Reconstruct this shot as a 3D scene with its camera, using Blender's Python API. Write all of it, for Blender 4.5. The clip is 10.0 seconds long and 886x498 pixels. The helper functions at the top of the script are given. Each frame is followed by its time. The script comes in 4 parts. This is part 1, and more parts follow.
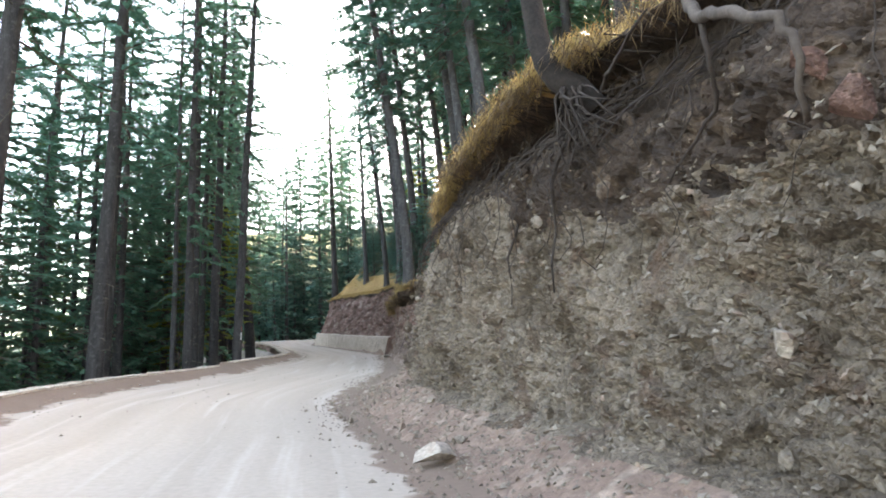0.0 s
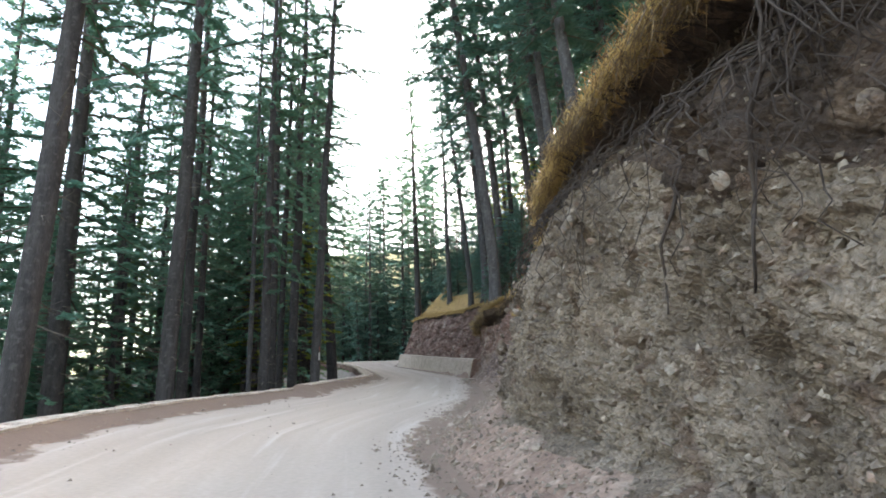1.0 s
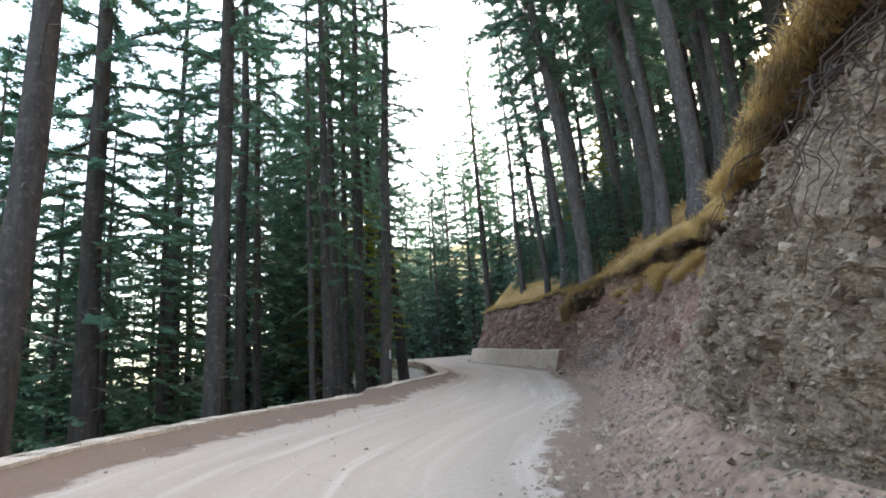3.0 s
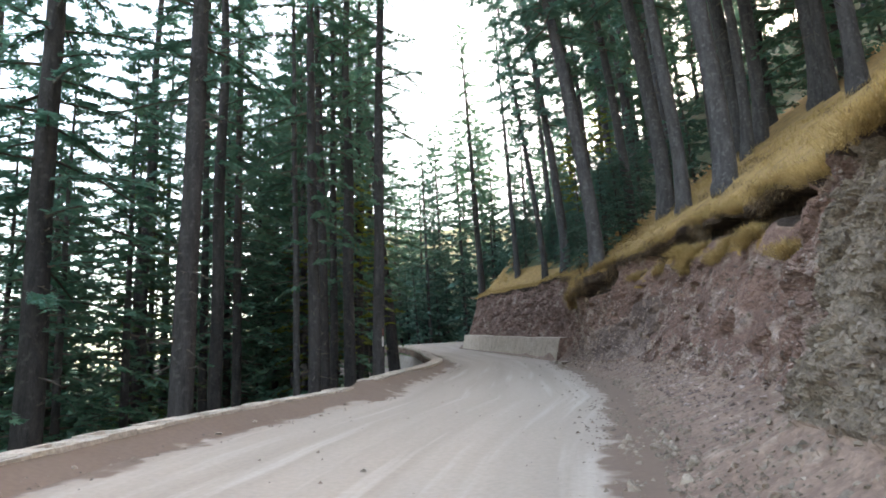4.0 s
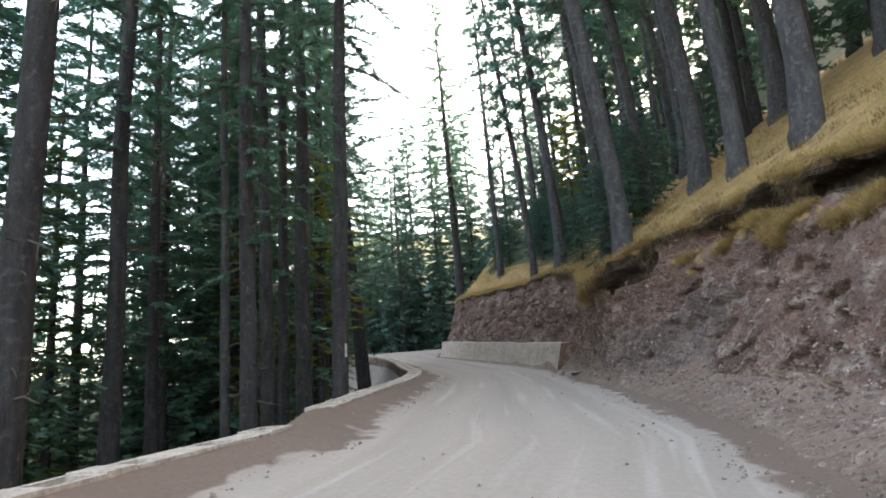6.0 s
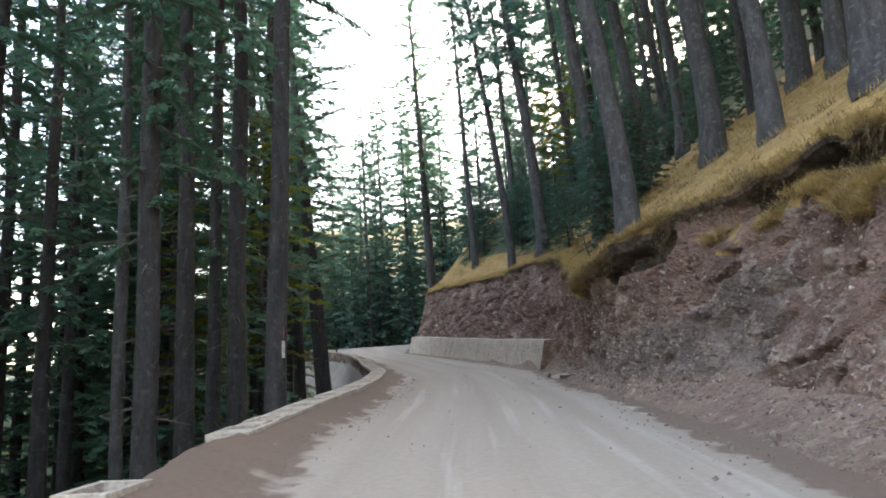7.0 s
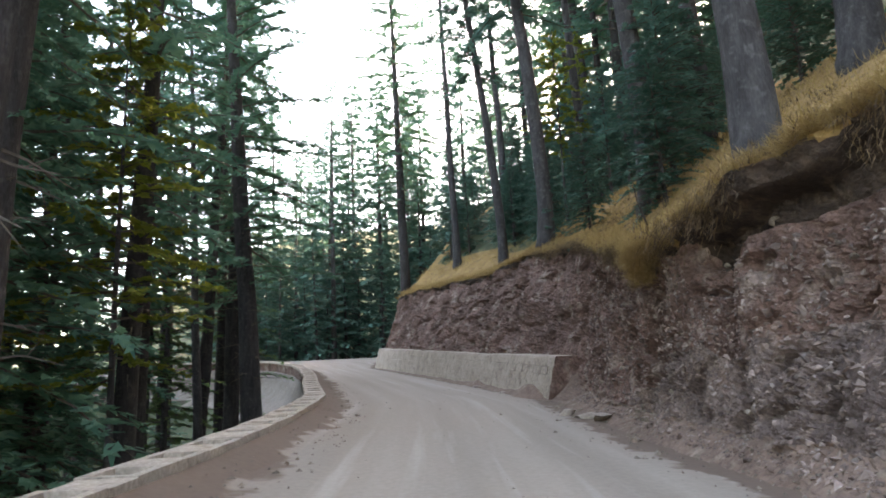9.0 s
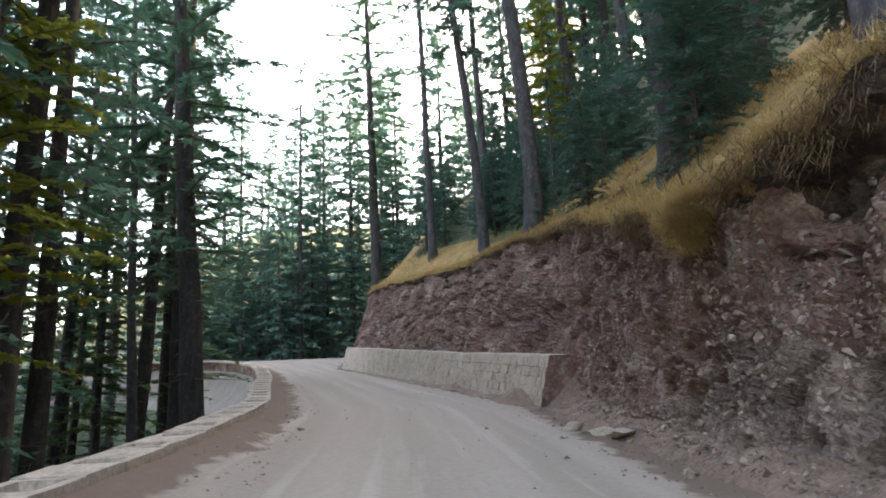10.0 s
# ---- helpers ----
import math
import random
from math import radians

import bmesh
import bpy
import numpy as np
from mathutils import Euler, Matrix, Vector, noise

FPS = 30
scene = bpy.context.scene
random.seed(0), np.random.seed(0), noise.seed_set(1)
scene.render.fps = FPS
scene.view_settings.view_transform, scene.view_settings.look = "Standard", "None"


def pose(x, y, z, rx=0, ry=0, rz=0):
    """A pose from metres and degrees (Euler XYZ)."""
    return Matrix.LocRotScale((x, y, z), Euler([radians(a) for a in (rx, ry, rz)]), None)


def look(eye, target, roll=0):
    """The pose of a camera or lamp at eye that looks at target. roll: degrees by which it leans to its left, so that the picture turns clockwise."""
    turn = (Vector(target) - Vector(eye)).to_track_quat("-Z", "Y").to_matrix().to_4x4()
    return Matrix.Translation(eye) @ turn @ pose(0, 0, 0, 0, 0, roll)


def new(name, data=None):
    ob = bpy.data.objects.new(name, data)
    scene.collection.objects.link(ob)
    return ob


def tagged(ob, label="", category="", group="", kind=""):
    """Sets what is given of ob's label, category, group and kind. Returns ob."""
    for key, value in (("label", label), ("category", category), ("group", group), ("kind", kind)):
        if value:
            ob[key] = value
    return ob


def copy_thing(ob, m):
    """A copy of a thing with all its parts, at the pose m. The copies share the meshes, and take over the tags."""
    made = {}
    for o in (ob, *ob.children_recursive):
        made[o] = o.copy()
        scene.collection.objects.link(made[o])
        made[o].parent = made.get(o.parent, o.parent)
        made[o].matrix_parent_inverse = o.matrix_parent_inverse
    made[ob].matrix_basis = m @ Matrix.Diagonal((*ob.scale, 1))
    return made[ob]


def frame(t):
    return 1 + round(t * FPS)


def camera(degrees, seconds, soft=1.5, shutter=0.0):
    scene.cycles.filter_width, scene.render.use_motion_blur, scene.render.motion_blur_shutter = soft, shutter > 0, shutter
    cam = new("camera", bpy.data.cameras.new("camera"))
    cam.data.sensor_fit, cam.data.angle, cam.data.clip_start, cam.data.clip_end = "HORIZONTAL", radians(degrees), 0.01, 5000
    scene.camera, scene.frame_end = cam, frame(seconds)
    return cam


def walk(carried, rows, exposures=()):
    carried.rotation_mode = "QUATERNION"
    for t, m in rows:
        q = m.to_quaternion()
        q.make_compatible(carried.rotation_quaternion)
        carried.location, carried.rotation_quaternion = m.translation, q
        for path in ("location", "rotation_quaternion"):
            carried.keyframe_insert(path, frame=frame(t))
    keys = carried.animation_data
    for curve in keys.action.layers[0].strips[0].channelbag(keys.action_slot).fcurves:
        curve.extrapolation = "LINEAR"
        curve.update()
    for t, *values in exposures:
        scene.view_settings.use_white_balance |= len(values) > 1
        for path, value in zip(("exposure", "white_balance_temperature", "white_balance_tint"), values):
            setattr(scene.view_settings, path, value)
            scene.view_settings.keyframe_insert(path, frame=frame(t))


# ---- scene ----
cam = camera(66.5, 10.0, soft=1.8, shutter=0.06)
PATH = [
    (0, (0.04, 0.101, 1.399), (0.044, 2.06, 1.799), -2.8),
    (0.5, (-0.076, 1.448, 1.498), (-0.143, 3.404, 1.91), -2.2),
    (1, (-0.267, 2.719, 1.625), (-0.505, 4.648, 2.096), -1.6),
    (1.5, (-0.571, 3.83, 1.648), (-0.882, 5.742, 2.146), -2.9),
    (2, (-0.927, 4.947, 1.789), (-1.293, 6.878, 2.158), -3.2),
    (2.5, (-1.369, 6.016, 1.861), (-1.765, 7.912, 2.361), -3.7),
    (3.8, (-2.611, 9.049, 2.286), (-3.046, 10.963, 2.674), -3.5),
    (4, (-2.823, 9.574, 2.332), (-3.206, 11.492, 2.752), -3.2),
    (4.5, (-3.289, 11.05, 2.513), (-3.685, 12.969, 2.91), -4.3),
    (5, (-3.8, 12.66, 2.636), (-4.175, 14.575, 3.072), -4.2),
    (6.5, (-4.865, 18.064, 3.031), (-5.116, 20.001, 3.464), -4.3),
    (7, (-5.117, 20.199, 3.266), (-5.331, 22.144, 3.681), -4.0),
    (7.5, (-5.337, 22.55, 3.39), (-5.511, 24.492, 3.838), -2.8),
    (8, (-5.576, 25.259, 3.604), (-5.75, 27.202, 4.045), -2.3),
    (8.5, (-5.736, 27.262, 3.774), (-5.911, 29.206, 4.21), -2.7),
    (9, (-5.84, 29.353, 3.934), (-5.996, 31.296, 4.384), -2.8),
    (9.5, (-5.977, 31.014, 4.031), (-6.105, 32.952, 4.507), -2.3),
    (10, (-6.083, 32.972, 4.096), (-6.167, 34.918, 4.547), -2.6),
]
walk(cam, [(t, look(eye, target, roll)) for t, eye, target, roll in PATH], [(0, 4.02, 8250, 11), (0.7, 3.94, 8250, 11), (1.5, 3.40, 8350, 12), (2.0, 3.36, 8350, 12), (2.5, 3.58, 8300, 12), (5, 3.58, 8300, 12), (7, 3.72, 8300, 13), (10, 3.84, 8300, 15)])

# ---- light ----
SUN_AZ, SUN_EL = 44.0, 29.0      # degrees: from +y towards +x, above the horizon
world = bpy.data.worlds.new("world")
scene.world = world
world.use_nodes = True
wn = world.node_tree.nodes
sky = wn.new("ShaderNodeTexSky")
sky.sky_type, sky.sun_disc = "NISHITA", False
sky.sun_elevation, sky.sun_rotation = radians(SUN_EL), radians(SUN_AZ)
sky.dust_density, sky.air_density, sky.ozone_density = 4.0, 1.0, 1.0
wn["Background"].inputs[1].default_value = 0.15
world.node_tree.links.new(sky.outputs[0], wn["Background"].inputs[0])
sun = new("sun", bpy.data.lights.new("sun", "SUN"))
sun.data.energy, sun.data.angle, sun.data.color = 1.7, radians(2.0), (1.0, 0.82, 0.58)
az, el = radians(SUN_AZ), radians(SUN_EL)
sun.matrix_world = look((0, 0, 60), (-math.sin(az) * math.cos(el), -math.cos(az) * math.cos(el), 60 - math.sin(el)))


# ---- materials ----
def material(name, c1, c2, size=1.0, rough=0.9, bump=0.3, fine=6.0, c3=None, spots=0.0, island=0.0, detail=6.0, dist=0.02, frag=0.0, stretch=None, contrast=1.0, blend=None, lane=False):
    """A rough natural surface: two colours mixed by broad noise, a third in patches, grain by fine noise, relief by both."""
    m = bpy.data.materials.new(name)
    m.use_nodes = True
    n, l = m.node_tree.nodes, m.node_tree.links
    bsdf = n["Principled BSDF"]
    bsdf.inputs["Roughness"].default_value = rough
    bsdf.inputs["Specular IOR Level"].default_value = 0.25
    geo = n.new("ShaderNodeNewGeometry")
    big = n.new("ShaderNodeTexNoise")
    big.inputs["Scale"].default_value, big.inputs["Detail"].default_value = size, detail
    small = n.new("ShaderNodeTexNoise")
    small.inputs["Scale"].default_value, small.inputs["Detail"].default_value = size * fine, detail
    place = geo.outputs["Position"]
    if lane:
        track = n.new("ShaderNodeAttribute")
        track.attribute_name = "lane"
        place = track.outputs["Vector"]
    if stretch:
        warp = n.new("ShaderNodeMapping")
        warp.inputs["Scale"].default_value = stretch
        l.new(place, warp.inputs["Vector"])
        place = warp.outputs["Vector"]
    l.new(place, big.inputs["Vector"])
    l.new(geo.outputs["Position"] if lane else place, small.inputs["Vector"])
    ramp = n.new("ShaderNodeMapRange")
    ramp.inputs["From Min"].default_value, ramp.inputs["From Max"].default_value = 0.35, 0.65
    l.new(big.outputs["Fac"], ramp.inputs["Value"])
    mix = n.new("ShaderNodeMix")
    mix.data_type = "RGBA"
    mix.inputs["A"].default_value, mix.inputs["B"].default_value = (*c1, 1), (*c2, 1)
    l.new(ramp.outputs[0], mix.inputs["Factor"])
    out = mix.outputs["Result"]
    if c3:
        third = n.new("ShaderNodeTexNoise")
        third.inputs["Scale"].default_value, third.inputs["Detail"].default_value = size * 2.3, 4
        l.new(place if lane else geo.outputs["Position"], third.inputs["Vector"])
        r3 = n.new("ShaderNodeMapRange")
        r3.inputs["From Min"].default_value, r3.inputs["From Max"].default_value = 0.55, 0.68
        l.new(third.outputs["Fac"], r3.inputs["Value"])
        m3 = n.new("ShaderNodeMix")
        m3.data_type = "RGBA"
        m3.inputs["B"].default_value = (*c3, 1)
        l.new(out, m3.inputs["A"])
        l.new(r3.outputs[0], m3.inputs["Factor"])
        out = m3.outputs["Result"]
    if blend:
        tag = n.new("ShaderNodeAttribute")
        tag.attribute_name = "dirt"
        edge = n.new("ShaderNodeTexNoise")
        edge.inputs["Scale"].default_value, edge.inputs["Detail"].default_value = 1.6, 5
        l.new(geo.outputs["Position"], edge.inputs["Vector"])
        both = n.new("ShaderNodeMath")
        both.operation = "ADD"
        l.new(tag.outputs["Fac"], both.inputs[0])
        l.new(edge.outputs["Fac"], both.inputs[1])
        cut = n.new("ShaderNodeMapRange")
        cut.inputs["From Min"].default_value, cut.inputs["From Max"].default_value = 0.90, 1.02
        l.new(both.outputs[0], cut.inputs["Value"])
        soil = n.new("ShaderNodeMix")
        soil.data_type = "RGBA"
        soil.inputs["B"].default_value = (*blend, 1)
        l.new(out, soil.inputs["A"])
        l.new(cut.outputs[0], soil.inputs["Factor"])
        out = soil.outputs["Result"]
    grain = n.new("ShaderNodeMapRange")
    grain.inputs["From Min"].default_value, grain.inputs["From Max"].default_value = 0.25, 0.75
    grain.inputs["To Min"].default_value, grain.inputs["To Max"].default_value = 1 - 0.32 * contrast, 1 + 0.3 * contrast
    l.new(small.outputs["Fac"], grain.inputs["Value"])
    hsv = n.new("ShaderNodeHueSaturation")
    l.new(out, hsv.inputs["Color"])
    l.new(grain.outputs[0], hsv.inputs["Value"])
    out = hsv.outputs["Color"]
    if island:
        isl = n.new("ShaderNodeMapRange")
        isl.inputs["To Min"].default_value, isl.inputs["To Max"].default_value = 1 - island, 1 + island
        l.new(geo.outputs["Random Per Island"], isl.inputs["Value"])
        h2 = n.new("ShaderNodeHueSaturation")
        l.new(out, h2.inputs["Color"])
        l.new(isl.outputs[0], h2.inputs["Value"])
        out = h2.outputs["Color"]
    height = None
    if frag:
        cell = n.new("ShaderNodeTexVoronoi")
        cell.inputs["Scale"].default_value = frag
        cell.inputs["Randomness"].default_value = 1.0
        shift = n.new("ShaderNodeVectorMath")
        shift.operation = "MULTIPLY_ADD"
        shift.inputs[1].default_value = (0.25, 0.25, 0.25)
        l.new(small.outputs["Color"], shift.inputs[0])
        l.new(geo.outputs["Position"], shift.inputs[2])
        l.new(shift.outputs[0], cell.inputs["Vector"])
        sep = n.new("ShaderNodeSeparateColor")
        l.new(cell.outputs["Color"], sep.inputs[0])
        cv = n.new("ShaderNodeMapRange")
        cv.inputs["To Min"].default_value, cv.inputs["To Max"].default_value = 0.82, 1.2
        l.new(sep.outputs[0], cv.inputs["Value"])
        h3 = n.new("ShaderNodeHueSaturation")
        l.new(out, h3.inputs["Color"])
        l.new(cv.outputs[0], h3.inputs["Value"])
        out = h3.outputs["Color"]
        height = cell.outputs["Distance"]
    l.new(out, bsdf.inputs["Base Color"])
    add = n.new("ShaderNodeMath")
    add.operation = "MULTIPLY_ADD"
    add.inputs[1].default_value = 0.5
    l.new(small.outputs["Fac"], add.inputs[0])
    l.new(big.outputs["Fac"], add.inputs[2])
    if height:
        sub = n.new("ShaderNodeMath")
        sub.operation = "MULTIPLY_ADD"
        sub.inputs[1].default_value = -0.9
        l.new(height, sub.inputs[0])
        l.new(add.outputs[0], sub.inputs[2])
        add = sub
    bmp = n.new("ShaderNodeBump")
    bmp.inputs["Strength"].default_value, bmp.inputs["Distance"].default_value = bump, dist
    l.new(add.outputs[0], bmp.inputs["Height"])
    l.new(bmp.outputs[0], bsdf.inputs["Normal"])
    return m


def leaf_material(name, c1, c2, trans=0.3, warm=0.5):
    m = bpy.data.materials.new(name)
    m.use_nodes = True
    n, l = m.node_tree.nodes, m.node_tree.links
    bsdf = n["Principled BSDF"]
    bsdf.inputs["Roughness"].default_value = 0.65
    bsdf.inputs["Specular IOR Level"].default_value = 0.2
    geo = n.new("ShaderNodeNewGeometry")
    info = n.new("ShaderNodeObjectInfo")
    mix = n.new("ShaderNodeMix")
    mix.data_type = "RGBA"
    mix.inputs["A"].default_value, mix.inputs["B"].default_value = (*c1, 1), (*c2, 1)
    l.new(geo.outputs["Random Per Island"], mix.inputs["Factor"])
    vary = n.new("ShaderNodeMapRange")
    vary.inputs["To Min"].default_value, vary.inputs["To Max"].default_value = 0.75, 1.25
    l.new(info.outputs["Random"], vary.inputs["Value"])
    hsv = n.new("ShaderNodeHueSaturation")
    l.new(mix.outputs["Result"], hsv.inputs["Color"])
    l.new(vary.outputs[0], hsv.inputs["Value"])
    turn = n.new("ShaderNodeMapRange")
    turn.inputs["To Min"].default_value, turn.inputs["To Max"].default_value = warm, 0.502
    l.new(info.outputs["Random"], turn.inputs["Value"])
    l.new(turn.outputs[0], hsv.inputs["Hue"])
    l.new(hsv.outputs["Color"], bsdf.inputs["Base Color"])
    tr = n.new("ShaderNodeBsdfTranslucent")
    l.new(hsv.outputs["Color"], tr.inputs["Color"])
    ms = n.new("ShaderNodeMixShader")
    ms.inputs[0].default_value = trans
    l.new(bsdf.outputs[0], ms.inputs[1])
    l.new(tr.outputs[0], ms.inputs[2])
    l.new(ms.outputs[0], n["Material Output"].inputs["Surface"])
    return m


M_ROAD = material("dusty_road", (0.328, 0.272, 0.226), (0.277, 0.228, 0.188), 0.8, 0.95, 0.05, 16, (0.365, 0.31, 0.262), stretch=(1.5, 0.05, 1.0), lane=True, contrast=0.3, blend=(0.158, 0.110, 0.083))
M_DIRT = material("brown_dirt", (0.205, 0.140, 0.108), (0.155, 0.102, 0.078), 1.2, 0.95, 0.6, 10, (0.24, 0.18, 0.142), frag=13.0, contrast=0.7)
M_CLIFF = material("stony_soil", (0.240, 0.186, 0.142), (0.120, 0.090, 0.067), 0.8, 0.95, 1.0, 18, (0.135, 0.088, 0.062), frag=11.0, dist=0.09)
M_BANK = material("red_soil", (0.195, 0.117, 0.092), (0.105, 0.061, 0.048), 0.7, 0.95, 1.0, 14, (0.275, 0.205, 0.172), frag=10.0, dist=0.08, contrast=0.9)
M_PALESTONE = material("pale_stone", (0.36, 0.30, 0.25), (0.27, 0.22, 0.18), 4.0, 0.9, 0.5, 6, (0.30, 0.235, 0.19))
M_ROCK = material("broken_rock", (0.225, 0.184, 0.146), (0.15, 0.118, 0.092), 3.0, 0.95, 0.9, 6, (0.20, 0.135, 0.103), island=0.22, frag=12.0)
M_REDROCK = material("red_rock", (0.185, 0.100, 0.078), (0.115, 0.064, 0.050), 4.0, 0.9, 0.9, 6, (0.22, 0.130, 0.100), frag=9.0, dist=0.05)
# Soft teal needles, pale and bluish to put haze into the far crowns.
M_NEEDLE3 = leaf_material("soft_hazed_needles", (0.064, 0.160, 0.135), (0.110, 0.215, 0.172), 0.25, 0.48)
# Topsoil, darkened further to hold the shade of hollows and overhangs.
M_HUMUS_SHADE = material("topsoil_and_shade", (0.070, 0.047, 0.035), (0.038, 0.026, 0.020), 1.5, 0.95, 0.9, 10, (0.105, 0.072, 0.052), frag=9.0, dist=0.05)
M_SHALE = material("broken_shale", (0.255, 0.190, 0.163), (0.13, 0.090, 0.075), 3.0, 0.95, 0.7, 6, (0.31, 0.25, 0.22), island=0.40)
# The grey bark again, darkened to carry the shade on the valley-side trunks.
M_SHADEBARK = material("shaded_bark", (0.050, 0.045, 0.044), (0.028, 0.025, 0.025), 3.0, 0.95, 1.0, 7, (0.064, 0.058, 0.056), dist=0.05, stretch=(2.2, 2.2, 0.5))
M_GREYSOIL = material("grey_soil", (0.225, 0.19, 0.162), (0.175, 0.145, 0.122), 1.0, 0.95, 0.5, 10, (0.20, 0.16, 0.13))
M_SCREE = material("mauve_scree", (0.225, 0.163, 0.140), (0.110, 0.077, 0.066), 0.8, 0.95, 1.0, 16, (0.24, 0.165, 0.135), frag=10.0, dist=0.08)
M_DARKBARK = material("dark_bark", (0.030, 0.023, 0.020), (0.018, 0.014, 0.012), 5.0, 0.95, 0.9, 6)
M_DARKROOT = material("soil_stained_root", (0.050, 0.037, 0.030), (0.028, 0.020, 0.017), 5.0, 0.9, 0.4)
M_VALLEY = material("forest_floor", (0.050, 0.066, 0.036), (0.070, 0.084, 0.045), 0.35, 0.95, 0.8, 4, (0.062, 0.050, 0.034))
M_TURF = material("dry_turf", (0.34, 0.21, 0.083), (0.235, 0.145, 0.058), 1.2, 0.95, 0.8, 12, (0.15, 0.10, 0.048))
M_GRASS = leaf_material("dry_grass", (0.56, 0.39, 0.165), (0.33, 0.22, 0.095), 0.4)
M_HANG = leaf_material("hanging_rootlets", (0.10, 0.068, 0.045), (0.20, 0.135, 0.075), 0.15)
M_CONCRETE = material("plastered_masonry", (0.38, 0.305, 0.245), (0.30, 0.238, 0.19), 1.4, 0.9, 0.4, 8, (0.24, 0.185, 0.145))
M_COPING = material("worn_concrete", (0.45, 0.38, 0.315), (0.37, 0.31, 0.255), 2.5, 0.9, 0.4, 8, (0.30, 0.25, 0.205), island=0.06)
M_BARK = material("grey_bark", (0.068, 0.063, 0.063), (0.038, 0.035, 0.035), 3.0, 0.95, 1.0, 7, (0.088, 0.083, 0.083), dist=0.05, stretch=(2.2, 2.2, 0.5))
M_TWIG = material("dead_twig", (0.11, 0.09, 0.075), (0.07, 0.06, 0.05), 4.0, 0.9, 0.4)
M_ROOT = material("pale_root", (0.095, 0.073, 0.060), (0.055, 0.041, 0.034), 5.0, 0.9, 0.4)
M_NEEDLE = leaf_material("conifer_needles", (0.062, 0.158, 0.122), (0.108, 0.218, 0.152), 0.42, 0.472)
M_NEEDLE2 = leaf_material("pale_needles", (0.075, 0.15, 0.06), (0.145, 0.21, 0.075), 0.5)
# Yellow-green leaf colour that stands in for sun glowing through foliage.
M_SUNLIT = leaf_material("sunlit_leaves", (0.12, 0.165, 0.03), (0.24, 0.25, 0.05), 0.6)
M_WHITE = material("white_paint", (0.55, 0.53, 0.50), (0.40, 0.38, 0.36), 6.0, 0.8, 0.2)
M_ORANGE = material("rust_paint", (0.26, 0.07, 0.045), (0.18, 0.055, 0.04), 6.0, 0.8, 0.2)


# ---- plan ----
def table(rows):
    cols = list(zip(*rows))
    return lambda y: [float(np.interp(y, cols[0], c)) for c in cols[1:]] if len(cols) > 2 else float(np.interp(y, cols[0], cols[1]))


road_z = table([(-60, -4.9), (0, -0.1), (33, 2.6), (51, 3.95), (58, 4.65), (76, 6.65), (86, 8.05), (100, 8.5), (110, 11.5), (130, 22), (200, 50)])
parapet_x = table([(-60, -8.5), (0, -7.6), (10, -8.3), (14, -9.3), (16, -9.85), (19, -9.95), (22, -9.75), (24, -9.35), (26.5, -8.75), (29, -9.1), (33, -9.35),
                   (35, -9.45), (39, -9.65), (43, -10.05), (47.5, -10.8), (50, -11.3), (53, -12.2), (56, -13.15), (62, -14.9), (68.5, -17.1), (75, -19.6),
                   (78.7, -21.9), (81, -24.1), (83, -28), (85, -36), (88, -60)])
toe_x = table([(-60, 3.0), (0, 1.5), (6.4, 0.2), (8, -0.35), (11, -1.2), (14, -2.0), (16.5, -2.35), (20, -2.25), (26, -2.15), (30, -2.4), (36, -2.95),
               (41, -3.7), (47, -4.3), (51, -4.6), (58, -7.05), (76, -14.7), (80, -15.2), (84, -14), (90, -6), (100, 8)])
base = table([(-60, 5.5, 0.4), (0, 2.9, 0.4), (5, 1.95, 0.45), (8, 1.05, 0.5), (11.5, -0.1, 0.55), (13, -0.75, 0.6), (15, -0.95, 0.6), (17.5, -0.85, 0.6), (19.5, -0.15, 0.6), (22, -0.3, 0.6), (26, -0.55, 0.55),
              (30, -0.7, 0.5), (33, -1.1, 0.45), (35, -2.0, 0.4), (36, -2.4, 0.35), (40, -3.1, 0.3), (45, -3.45, 0.3), (49.6, -3.5, 0.3), (51.0, -3.75, 0.9), (58, -6.6, 1.25), (76, -14.0, 1.3), (80, -14.6, 0.8), (84, -13.4, 0.4),
              (90, -5, 0.3), (100, 9, 0.3)])
lip_line = table([(-60, 8.5, -1.0), (-6, 4.6, 4.5), (0, 3.6, 4.7), (5.5, 2.2, 4.8), (8, 1.1, 4.9), (11, 0.4, 4.9), (13, 0.2, 4.8), (17, 0.3, 4.9), (18.5, 0.6, 5.1), (20, 1.0, 5.3), (23.6, 1.5, 6.1), (26, 1.7, 6.5),
             (29.5, 1.7, 6.95), (33.4, 1.0, 7.55), (35, 0.0, 7.3), (36.8, -1.4, 7.1), (38.5, -2.55, 6.9), (40.0, -2.85, 6.7), (40.6, -3.05, 6.4), (42, -3.1, 6.45), (43.2, -2.95, 6.9), (44.2, -2.9, 7.25), (46.4, -3.0, 7.6), (50, -2.95, 8.7),
             (54.4, -3.2, 9.6), (58, -4.2, 10.15), (61.7, -5.3, 10.45), (67, -7.0, 10.9), (72.6, -10.2, 11.45), (76, -12.4, 11.7), (79, -13.2, 12.0), (84, -12.0, 12.0), (90, -3.5, 12.0), (100, 10.5, 13.0)])


